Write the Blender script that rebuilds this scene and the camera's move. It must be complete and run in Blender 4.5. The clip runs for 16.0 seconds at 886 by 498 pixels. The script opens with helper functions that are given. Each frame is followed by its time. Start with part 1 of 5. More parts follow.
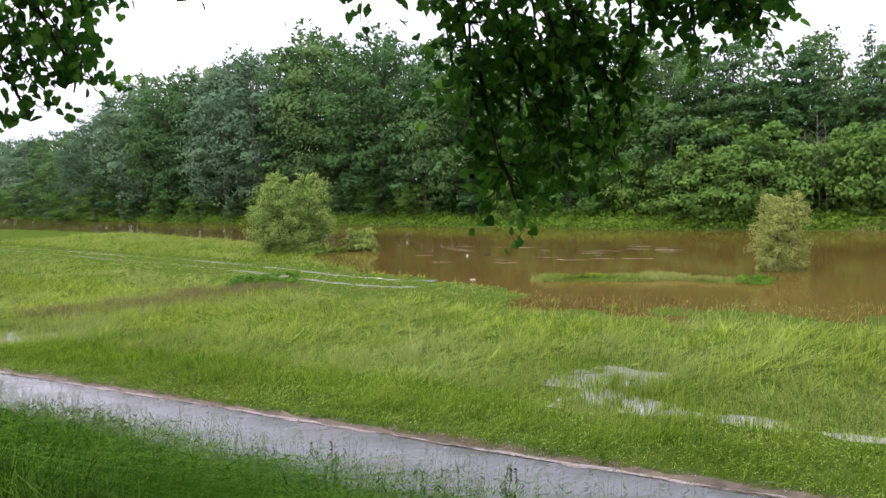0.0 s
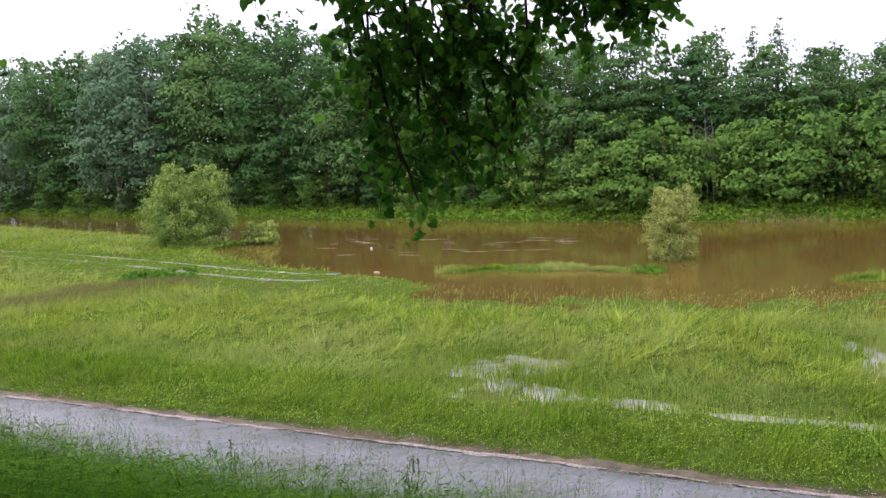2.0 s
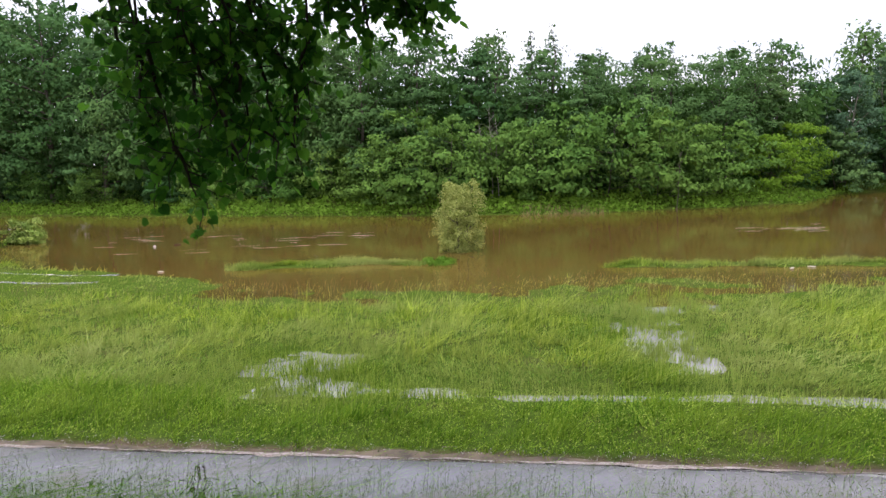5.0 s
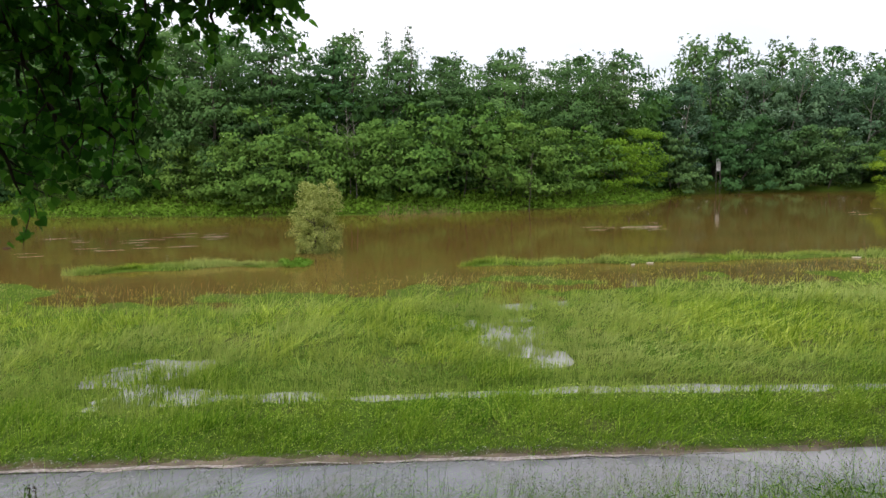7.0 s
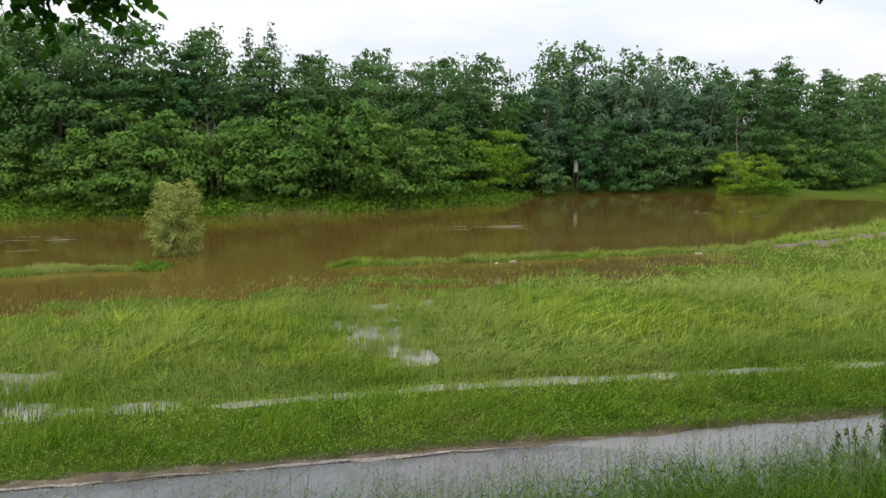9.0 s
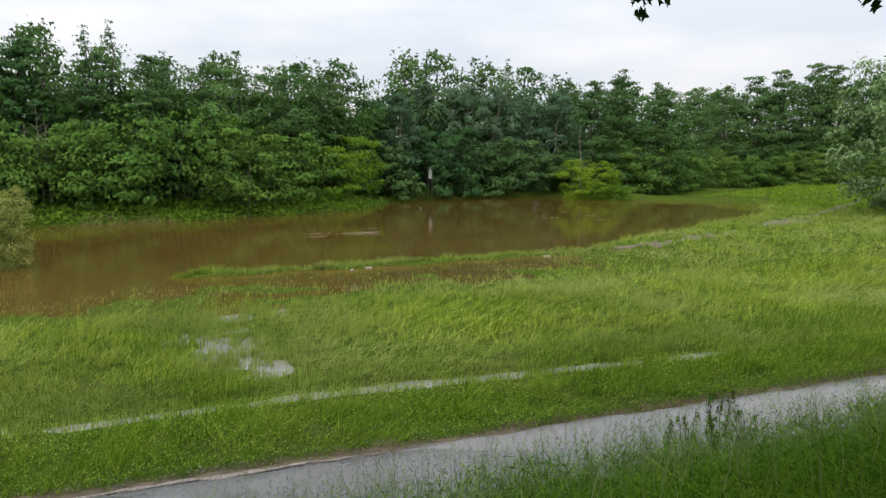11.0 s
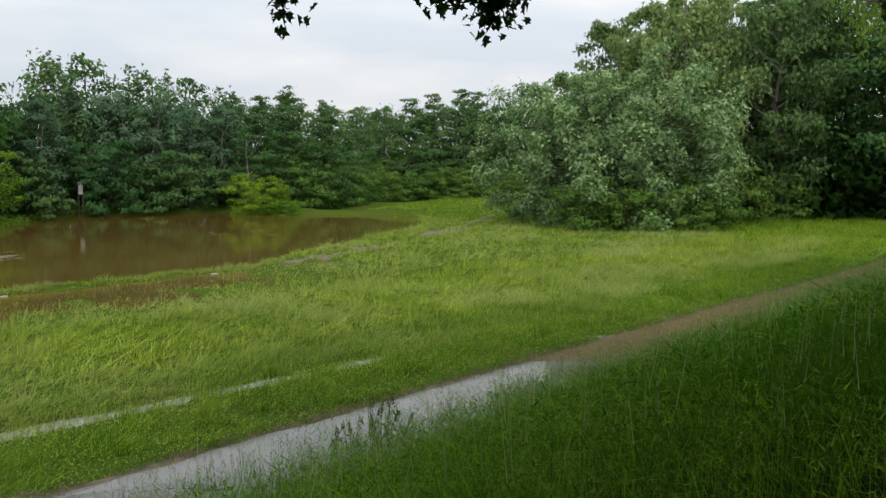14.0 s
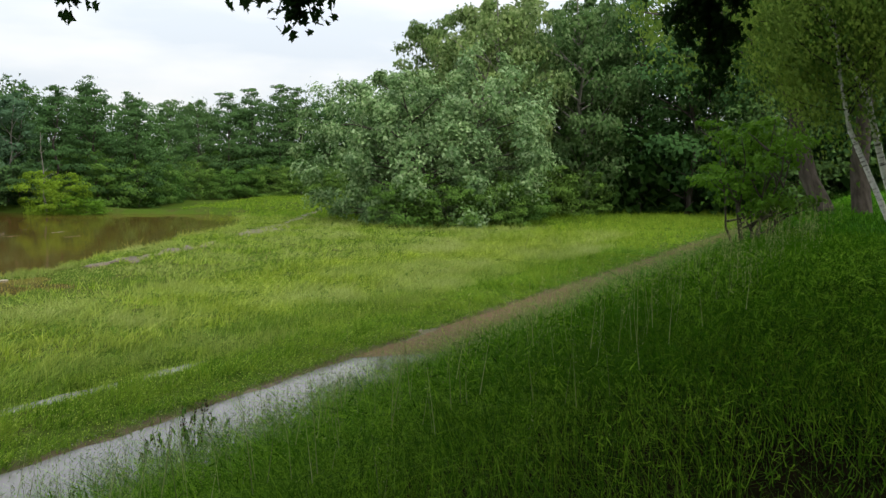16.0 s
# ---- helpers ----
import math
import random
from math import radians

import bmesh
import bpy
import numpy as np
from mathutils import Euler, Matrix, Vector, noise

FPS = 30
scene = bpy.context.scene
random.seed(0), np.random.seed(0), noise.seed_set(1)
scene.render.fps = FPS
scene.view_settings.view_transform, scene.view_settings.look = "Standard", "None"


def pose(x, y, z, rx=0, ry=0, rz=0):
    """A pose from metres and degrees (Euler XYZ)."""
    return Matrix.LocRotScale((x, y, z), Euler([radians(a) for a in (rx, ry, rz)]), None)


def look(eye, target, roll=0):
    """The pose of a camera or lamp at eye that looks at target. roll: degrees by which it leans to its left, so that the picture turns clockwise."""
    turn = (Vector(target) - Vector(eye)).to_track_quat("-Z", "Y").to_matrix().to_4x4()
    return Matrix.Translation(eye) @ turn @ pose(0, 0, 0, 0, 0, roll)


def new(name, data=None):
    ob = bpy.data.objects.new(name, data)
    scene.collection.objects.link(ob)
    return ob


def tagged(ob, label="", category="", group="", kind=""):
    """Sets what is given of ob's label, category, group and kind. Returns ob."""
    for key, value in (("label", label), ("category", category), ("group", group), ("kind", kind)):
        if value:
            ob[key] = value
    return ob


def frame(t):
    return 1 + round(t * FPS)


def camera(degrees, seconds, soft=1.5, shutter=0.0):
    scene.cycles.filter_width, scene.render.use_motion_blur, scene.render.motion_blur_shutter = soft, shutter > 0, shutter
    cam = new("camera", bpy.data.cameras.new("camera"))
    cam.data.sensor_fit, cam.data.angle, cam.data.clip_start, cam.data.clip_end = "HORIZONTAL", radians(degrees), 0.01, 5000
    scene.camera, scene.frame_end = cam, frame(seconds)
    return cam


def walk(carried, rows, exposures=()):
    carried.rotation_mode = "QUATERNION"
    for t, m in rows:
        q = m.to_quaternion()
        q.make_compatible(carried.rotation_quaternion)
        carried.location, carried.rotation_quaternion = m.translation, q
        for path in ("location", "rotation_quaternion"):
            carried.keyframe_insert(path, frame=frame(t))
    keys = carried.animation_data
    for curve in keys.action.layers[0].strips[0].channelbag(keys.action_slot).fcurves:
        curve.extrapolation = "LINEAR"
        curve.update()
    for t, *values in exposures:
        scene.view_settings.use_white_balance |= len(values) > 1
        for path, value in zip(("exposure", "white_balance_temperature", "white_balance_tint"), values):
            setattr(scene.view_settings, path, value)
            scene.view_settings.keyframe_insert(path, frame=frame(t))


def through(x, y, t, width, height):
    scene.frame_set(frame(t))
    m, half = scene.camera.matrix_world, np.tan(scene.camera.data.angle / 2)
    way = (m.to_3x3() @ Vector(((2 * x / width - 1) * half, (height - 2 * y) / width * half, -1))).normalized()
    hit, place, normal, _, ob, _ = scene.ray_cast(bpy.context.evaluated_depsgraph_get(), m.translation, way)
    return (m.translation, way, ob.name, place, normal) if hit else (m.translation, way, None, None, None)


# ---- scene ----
cam = camera(59.71, 16.0)
PATH = [
    (0, look((-0.147, -0.028, 4.50), (-7.454, 18.512, 2.803), -2.15)),
    (0.5, look((-0.136, -0.024, 4.50), (-6.911, 18.711, 2.739), -2.03)),
    (1, look((-0.125, -0.020, 4.50), (-6.348, 18.898, 2.664), -1.99)),
    (1.5, look((-0.113, -0.016, 4.50), (-5.729, 19.084, 2.596), -1.96)),
    (2, look((-0.100, -0.013, 4.50), (-5.068, 19.259, 2.520), -1.93)),
    (2.5, look((-0.084, -0.009, 4.50), (-4.262, 19.440, 2.433), -1.88)),
    (3, look((-0.067, -0.006, 4.50), (-3.416, 19.595, 2.356), -1.84)),
    (3.5, look((-0.050, -0.003, 4.50), (-2.532, 19.720, 2.299), -1.79)),
    (4, look((-0.032, -0.001, 4.50), (-1.619, 19.809, 2.256), -1.66)),
    (6.5, look((0.059, -0.004, 4.50), (3.003, 19.640, 2.167), -1.07)),
    (7, look((0.077, -0.008, 4.50), (3.911, 19.482, 2.161), -0.84)),
    (7.5, look((0.095, -0.011, 4.50), (4.814, 19.282, 2.156), -0.73)),
    (8, look((0.112, -0.016, 4.50), (5.684, 19.046, 2.138), -0.51)),
    (10.5, look((0.191, -0.048, 4.50), (9.658, 17.420, 2.213), -0.30)),
    (11, look((0.210, -0.059, 4.50), (10.622, 16.871, 2.275), -0.19)),
    (11.5, look((0.231, -0.073, 4.50), (11.697, 16.172, 2.347), -0.20)),
    (12, look((0.253, -0.090, 4.50), (12.848, 15.305, 2.416), 0.00)),
    (12.5, look((0.275, -0.110, 4.50), (13.963, 14.331, 2.477), 0.07)),
    (13, look((0.296, -0.130, 4.50), (15.003, 13.280, 2.538), 0.19)),
    (13.5, look((0.314, -0.152, 4.50), (15.947, 12.179, 2.615), 0.02)),
    (14, look((0.330, -0.174, 4.50), (16.775, 11.056, 2.646), 0.02)),
    (14.5, look((0.344, -0.196, 4.50), (17.477, 9.954, 2.649), 0.08)),
    (15, look((0.357, -0.219, 4.50), (18.109, 8.802, 2.634), 0.13)),
    (15.5, look((0.367, -0.240, 4.50), (18.619, 7.716, 2.613), 0.19)),
    (16, look((0.373, -0.255, 4.50), (18.931, 6.951, 2.584), 0.13)),
]
EXPOSURES = [(0, 0.47, 6150, 28), (4, 0.44, 6200, 25), (7, 0.16, 6430, 15), (8, 0.02, 6480, 13), (11, -0.16, 6480, 12), (12.5, -0.29, 6500, 11), (14.5, -0.28, 6500, 10), (16, -0.08, 6500, 9)]
walk(cam, PATH, EXPOSURES)

# ---- world, sun ----
world = bpy.data.worlds.new("overcast_sky")
scene.world = world
world.use_nodes = True
wt = world.node_tree
wt.nodes.clear()


def node(tree, kind, **kw):
    nd = tree.nodes.new(kind)
    for key, value in kw.items():
        nd.inputs[key.replace("_", " ")].default_value = value
    return nd


w_out = wt.nodes.new("ShaderNodeOutputWorld")
w_bg = wt.nodes.new("ShaderNodeBackground")
w_sky = wt.nodes.new("ShaderNodeTexSky")
w_sky.sky_type = "NISHITA"
w_sky.sun_disc = False
w_sky.sun_elevation = radians(48)
w_sky.sun_rotation = radians(140)
w_co = wt.nodes.new("ShaderNodeTexCoord")
w_sep = wt.nodes.new("ShaderNodeSeparateXYZ")
wt.links.new(w_co.outputs["Generated"], w_sep.inputs[0])
w_rise = wt.nodes.new("ShaderNodeMapRange")
w_rise.inputs["From Min"].default_value, w_rise.inputs["From Max"].default_value = 0.0, 1.0
w_rise.inputs["To Min"].default_value, w_rise.inputs["To Max"].default_value = 1.0, 2.6
wt.links.new(w_sep.outputs["Z"], w_rise.inputs["Value"])
w_map = wt.nodes.new("ShaderNodeMapping")
w_map.inputs["Scale"].default_value = (1.6, 1.6, 6.0)
wt.links.new(w_co.outputs["Generated"], w_map.inputs["Vector"])
w_noise = node(wt, "ShaderNodeTexNoise", Scale=1.7, Detail=6.0, Roughness=0.5)
wt.links.new(w_map.outputs[0], w_noise.inputs["Vector"])
w_ramp = wt.nodes.new("ShaderNodeValToRGB")
w_ramp.color_ramp.elements[0].position, w_ramp.color_ramp.elements[0].color = 0.38, (0.76, 0.82, 0.89, 1)
w_ramp.color_ramp.elements[1].position, w_ramp.color_ramp.elements[1].color = 0.62, (1.0, 1.0, 1.0, 1)
wt.links.new(w_noise.outputs["Fac"], w_ramp.inputs["Fac"])
w_mul = wt.nodes.new("ShaderNodeVectorMath")
w_mul.operation = "SCALE"
wt.links.new(w_ramp.outputs["Color"], w_mul.inputs[0])
wt.links.new(w_rise.outputs[0], w_mul.inputs["Scale"])
w_dim = wt.nodes.new("ShaderNodeVectorMath")
w_dim.operation = "SCALE"
w_dim.inputs["Scale"].default_value = 0.08
wt.links.new(w_sky.outputs[0], w_dim.inputs[0])
w_mix = wt.nodes.new("ShaderNodeMix")
w_mix.data_type = "RGBA"
w_mix.inputs["Factor"].default_value = 0.9
wt.links.new(w_dim.outputs[0], w_mix.inputs["A"])
wt.links.new(w_mul.outputs[0], w_mix.inputs["B"])
wt.links.new(w_mix.outputs["Result"], w_bg.inputs["Color"])
w_bg.inputs["Strength"].default_value = 1.0
wt.links.new(w_bg.outputs[0], w_out.inputs["Surface"])

sun = new("sun", bpy.data.lights.new("sun", "SUN"))
sun.data.energy = 1.3
sun.data.angle = radians(16)
sun.data.color = (1.0, 0.96, 0.88)
sun.matrix_world = look((-60, -55, 95), (0, 0, 0))

# ---- plan ----
THETA = radians(9.1)
CT, ST = math.cos(THETA), math.sin(THETA)
EYE_Z = 4.5
rng = np.random.default_rng(7)


def to_xy(s, n):
    """Along the dyke (s) and towards the river (n) to x, y."""
    return s * CT + n * ST, -s * ST + n * CT


def to_sn(x, y):
    return x * CT - y * ST, x * ST + y * CT


def polar(az, d, el=None, z=None):
    """A place at a bearing (degrees from +y to +x) and distance from the viewpoint."""
    a = radians(az)
    return Vector((d * math.sin(a), d * math.cos(a), z if el is None else EYE_Z + d * math.tan(radians(el))))


NEAR = np.array([(-400, 190), (-101, 82), (-77, 73), (-53, 61), (-38, 53), (-31, 47), (-25, 39.5), (-18, 33.8), (-11, 31),
                 (-6, 28.6), (0, 28.5), (8, 29.2), (14, 28.8), (21, 27.8), (28.5, 29.6), (40, 33.4), (52, 38), (60, 41), (70, 49), (75, 60), (400, 200)])
FAR = np.array([(-400, 270), (-141, 121), (-113, 108), (-80, 93), (-35, 75.5), (-15, 68), (-1, 62), (15, 61), (24, 63.5), (33, 66.4), (40, 76),
                (47, 81), (60, 80), (66, 77), (68, 69), (71, 57), (74, 50), (400, 100)])
PUDDLES = [(-3.3, 17.2, 1.21, 1.45), (-2.4, 14.9, 1.43, 0.8), (-2.2, 17.4, 0.55, 0.44), (4.7, 19.4, 0.88, 1.59), (5.5, 16.9, 0.77, 1.89), (6.3, 19.6, 0.39, 1.16),
           (-9.3, 22.9, 0.2, 0.5), (-22.3, 18.3, 1.87, 0.72), (-21.8, 17.1, 0.88, 0.44), (6.6, 22.6, 0.55, 1.16), (8.0, 22.4, 0.33, 0.87), (-0.1, 14.6, 0.55, 0.38),
           (16.5, 13.5, 0.33, 0.25)]
TRACK = np.array([(-140, 80), (-67, 54), (-44.7, 45.1), (-31.6, 40.3), (-23.8, 36.7), (-19, 34.1), (-15.3, 32.7)])
STRIP_A = np.array([(-10, 33.8), (-6.3, 34.0), (-2.8, 34.5), (0.4, 33.6)])
STRIP_B = np.array([(6, 31.3), (11.3, 31.0), (16.6, 30.1), (21.8, 29.8), (24.6, 29.2), (29, 29.6)])


def smooth(a, b, v):
    v = np.clip((v - a) / (b - a), 0, 1)
    return v * v * (3 - 2 * v)


def line_y(table, x):
    return np.interp(x, table[:, 0], table[:, 1])


def wave(x, y, k=1.0):
    """Gentle unevenness between -1 and 1."""
    return (np.sin(0.9 * k * x + 1.3 * np.sin(0.53 * k * y)) * np.sin(0.77 * k * y + 1.1 * np.sin(0.61 * k * x + 2)) * 0.6
            + 0.4 * np.sin(2.3 * k * x + 0.7 * k * y + 1) * np.sin(1.9 * k * y - 1.1 * k * x))


def strip_bump(x, y, table, half):
    inside = (x > table[0, 0] - 0.5) & (x < table[-1, 0] + 0.5)
    off = np.abs(y - line_y(table, x) - 0.25 * np.sin(1.7 * x)) / half
    ends = np.minimum(smooth(table[0, 0] - 0.5, table[0, 0] + 2, x), 1 - smooth(table[-1, 0] - 2, table[-1, 0] + 0.5, x))
    return np.where(inside, (1 - smooth(0.3, 1.2, off)) * ends, 0)


def rut_n(s):
    return 14.22 + 0.1 * np.sin(0.4 * s) - 0.022 * np.maximum(s - 4, 0)


def height(x, y):
    s, n = to_sn(x, y)
    z = 0.13 + 0.035 * wave(x, y, 0.8) + 0.02 * wave(x, y, 2.3)
    # low wet ground towards the river, wheel rut beside the path
    shore = line_y(NEAR, x) + 0.7 * wave(x, y, 0.5) + 0.3 * wave(x, y, 1.9)
    z = z - (0.13 * smooth(-9, -3.5, y - shore) + 0.06 * smooth(-3, 1.5, y - shore)) * smooth(-14, -7, x) * (1 - smooth(24, 30, x))
    rut = np.exp(-(((n - rut_n(s)) / 0.33) ** 2)) * smooth(-3, 0, s) * (1 - 0.75 * smooth(11, 17, s))
    z = z - 0.185 * rut * (1 + 0.45 * wave(x, y, 1.7))
    chan = y - (line_y(NEAR, x) - 1.9 + 0.3 * np.sin(0.8 * x))
    z = z - 0.2 * np.exp(-((chan / 0.4) ** 2)) * smooth(28, 31, x) * (1 - smooth(55, 60, x)) * (0.75 + 0.4 * wave(x, y, 0.9))
    for px, py, ra, rb in PUDDLES:
        z = z - 0.19 * np.exp(-((((x - px) / (1.25 * ra)) ** 2 + ((y - py) / (1.25 * rb)) ** 2) ** 1.5)) * (1 + 0.6 * wave(x, y, 3.4) + 0.5 * wave(x, y, 7.0))
    # wheel tracks running down to the water in the west
    for off in (0.0, 1.7):
        ty = np.interp(x, TRACK[:, 0], TRACK[:, 1]) - off * 1.25
        z = z - 0.19 * np.exp(-(((y - ty) / 0.42) ** 2)) * (x < -13) * (1 + 0.4 * wave(x, y, 0.9))
    # river bed, grassy strips standing out of it, far bank
    z = z - 0.9 * smooth(0.3, 6.0, y - shore) * (1 - smooth(100, 140, x))
    z = np.maximum(z, -0.35 + 0.43 * strip_bump(x, y, STRIP_A, 1.0))
    z = np.maximum(z, -0.35 + 0.43 * strip_bump(x, y, STRIP_B, 0.8))
    bank = line_y(FAR, x) + 0.8 * wave(x, y, 0.35)
    z = z + (1.55 + 0.25 * wave(x, y, 0.6)) * smooth(-1.5, 7, y - bank) * (1 - 0.75 * smooth(60, 80, x))
    # dyke with a flat crest, path bed at its foot
    z = z + 2.72 * (1 - smooth(0.6, 8.2, n)) * smooth(-18, -4, n)
    bed = smooth(8.0, 8.3, n) * (1 - smooth(10.95, 11.25, n))
    z = z * (1 - bed) + bed * -0.08
    return z


# ---- materials ----
def material(name, rough=0.8, metal=0.0, spec=0.3):
    m = bpy.data.materials.new(name)
    m.use_nodes = True
    b = m.node_tree.nodes["Principled BSDF"]
    b.inputs["Roughness"].default_value = rough
    b.inputs["Metallic"].default_value = metal
    b.inputs["Specular IOR Level"].default_value = spec
    return m, m.node_tree, b


def ramp(tree, source, stops):
    r = tree.nodes.new("ShaderNodeValToRGB")
    while len(r.color_ramp.elements) < len(stops):
        r.color_ramp.elements.new(0.5)
    for e, (p, c) in zip(r.color_ramp.elements, stops):
        e.position, e.color = p, (*c, 1)
    tree.links.new(source, r.inputs["Fac"])
    return r.outputs["Color"]


def noise_of(tree, scale, detail=4.0, rough=0.55, stretch=None, coords="Object"):
    co = tree.nodes.new("ShaderNodeTexCoord")
    nz = node(tree, "ShaderNodeTexNoise", Scale=scale, Detail=detail, Roughness=rough)
    src = co.outputs[coords]
    if stretch:
        mp = tree.nodes.new("ShaderNodeMapping")
        mp.inputs["Scale"].default_value = stretch
        tree.links.new(src, mp.inputs["Vector"])
        src = mp.outputs[0]
    tree.links.new(src, nz.inputs["Vector"])
    return nz.outputs["Fac"]


def blend(tree, a, b, fac, mode="MIX"):
    mx = tree.nodes.new("ShaderNodeMix")
    mx.data_type, mx.blend_type = "RGBA", mode
    for sock, v in (("A", a), ("B", b), ("Factor", fac)):
        if isinstance(v, bpy.types.NodeSocket):
            tree.links.new(v, mx.inputs[sock])
        elif sock == "Factor":
            mx.inputs[sock].default_value = v
        else:
            mx.inputs[sock].default_value = (*v, 1)
    return mx.outputs["Result"]


def bump(tree, b, source, strength, distance):
    bp = node(tree, "ShaderNodeBump", Strength=strength, Distance=distance)
    tree.links.new(source, bp.inputs["Height"])
    tree.links.new(bp.outputs[0], b.inputs["Normal"])


def leafy(name, dark, mid, light, through=0.35, patch=None, patch_scale=0.15, gloss=0.6, spec=0.04, calm=0.72, clump=0.0):
    """Leaves or blades: colour varied by piece, by plant and by patches, partly letting light through."""
    m, t, b = material(name, gloss, 0, spec)
    dark = tuple(a + (b - a) * calm for a, b in zip(dark, mid))
    light = tuple(a + (b - a) * calm for a, b in zip(light, mid))
    geo = t.nodes.new("ShaderNodeNewGeometry")
    col = ramp(t, geo.outputs["Random Per Island"], [(0.0, dark), (0.5, mid), (1.0, light)])
    info = t.nodes.new("ShaderNodeObjectInfo")
    hue = node(t, "ShaderNodeHueSaturation")
    rng_v = t.nodes.new("ShaderNodeMapRange")
    rng_v.inputs["To Min"].default_value, rng_v.inputs["To Max"].default_value = 0.86, 1.28
    t.links.new(info.outputs["Random"], rng_v.inputs["Value"])
    t.links.new(rng_v.outputs[0], hue.inputs["Value"])
    turn = t.nodes.new("ShaderNodeMapRange")
    turn.inputs["To Min"].default_value, turn.inputs["To Max"].default_value = 0.52, 0.485
    t.links.new(info.outputs["Random"], turn.inputs["Value"])
    t.links.new(turn.outputs[0], hue.inputs["Hue"])
    t.links.new(col, hue.inputs["Color"])
    col = hue.outputs["Color"]
    if clump:
        tone = ramp(t, noise_of(t, clump, 3.0, 0.5), [(0.32, (0.72, 0.76, 0.8)), (0.68, (1.2, 1.17, 1.08))])
        col = blend(t, col, tone, 1.0, "MULTIPLY")
    if patch:
        f = ramp(t, noise_of(t, patch_scale, 5.0, 0.6), [(0.42, (0, 0, 0)), (0.66, (1, 1, 1))])
        col = blend(t, col, patch, f)
    t.links.new(col, b.inputs["Base Color"])
    tr = t.nodes.new("ShaderNodeBsdfTranslucent")
    t.links.new(col, tr.inputs["Color"])
    mx = t.nodes.new("ShaderNodeMixShader")
    mx.inputs[0].default_value = through
    t.links.new(b.outputs[0], mx.inputs[1])
    t.links.new(tr.outputs[0], mx.inputs[2])
    t.links.new(mx.outputs[0], t.nodes["Material Output"].inputs["Surface"])
    return m


def bark(name, dark, light, scale=6.0):
    m, t, b = material(name, 0.9, 0, 0.08)
    f = noise_of(t, scale, 6.0, 0.6, (1, 1, 0.25))
    t.links.new(ramp(t, f, [(0.3, dark), (0.7, light)]), b.inputs["Base Color"])
    bump(t, b, f, 0.6, 0.03)
    return m


def birch_bark():
    m, t, b = material("birch_bark", 0.7, 0, 0.3)
    f = noise_of(t, 5.0, 4.0, 0.6, (0.4, 0.4, 2.2))
    t.links.new(ramp(t, f, [(0.36, (0.05, 0.045, 0.04)), (0.46, (0.6, 0.58, 0.53)), (0.7, (0.75, 0.73, 0.69))]), b.inputs["Base Color"])
    return m


def ground_material():
    m, t, b = material("grassy_soil", 0.95, 0, 0.0)
    fine = noise_of(t, 9.0, 8.0, 0.7)
    broad = noise_of(t, 0.35, 5.0, 0.6)
    green = ramp(t, fine, [(0.3, (0.025, 0.045, 0.007)), (0.55, (0.065, 0.108, 0.014)), (0.8, (0.125, 0.17, 0.028))])
    soil = ramp(t, fine, [(0.3, (0.05, 0.035, 0.018)), (0.7, (0.13, 0.09, 0.05))])
    col = blend(t, green, soil, ramp(t, broad, [(0.5, (0, 0, 0)), (0.75, (0.6, 0.6, 0.6))]))
    # bare soil in the trodden and silted verge beside the path
    co = t.nodes.new("ShaderNodeTexCoord")
    dot = t.nodes.new("ShaderNodeVectorMath")
    dot.operation = "DOT_PRODUCT"
    dot.inputs[1].default_value = (ST, CT, 0)
    t.links.new(co.outputs["Object"], dot.inputs[0])
    off = t.nodes.new("ShaderNodeMath")
    off.operation = "ADD"
    t.links.new(dot.outputs["Value"], off.inputs[0])
    wob = t.nodes.new("ShaderNodeMath")
    wob.operation = "MULTIPLY"
    wob.inputs[1].default_value = 0.5
    t.links.new(noise_of(t, 2.2, 4.0), wob.inputs[0])
    t.links.new(wob.outputs[0], off.inputs[1])
    sc = t.nodes.new("ShaderNodeMapRange")
    sc.inputs["From Min"].default_value, sc.inputs["From Max"].default_value = 10.0, 13.0
    t.links.new(off.outputs[0], sc.inputs["Value"])
    edge = ramp(t, sc.outputs[0], [(0.32, (0, 0, 0)), (0.37, (1, 1, 1)), (0.45, (1, 1, 1)), (0.5, (0, 0, 0))])
    col = blend(t, col, (0.15, 0.115, 0.075), edge)
    # thatch below the dyke grass, near black: shade is put into its colour
    shade_thatch = ramp(t, fine, [(0.3, (0.012, 0.012, 0.005)), (0.7, (0.04, 0.033, 0.016))])
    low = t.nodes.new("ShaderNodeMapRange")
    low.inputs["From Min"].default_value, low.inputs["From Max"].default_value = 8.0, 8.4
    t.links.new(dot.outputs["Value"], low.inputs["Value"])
    col = blend(t, shade_thatch, col, low.outputs[0])
    t.links.new(col, b.inputs["Base Color"])
    bump(t, b, fine, 0.7, 0.05)
    return m


def water_material(name, colour, rough, wave_size, strength):
    m, t, b = material(name, rough, 0, 0.5)
    b.inputs["IOR"].default_value = 1.33
    silt = noise_of(t, 0.12, 5.0, 0.6, (0.35, 1.0, 1.0))
    t.links.new(ramp(t, silt, [(0.3, tuple(0.8 * c for c in colour)), (0.7, tuple(1.2 * c for c in colour))]), b.inputs["Base Color"])
    f = noise_of(t, wave_size, 3.0, 0.5, (0.5, 1.0, 1.0))
    bump(t, b, f, strength, 0.02)
    return m


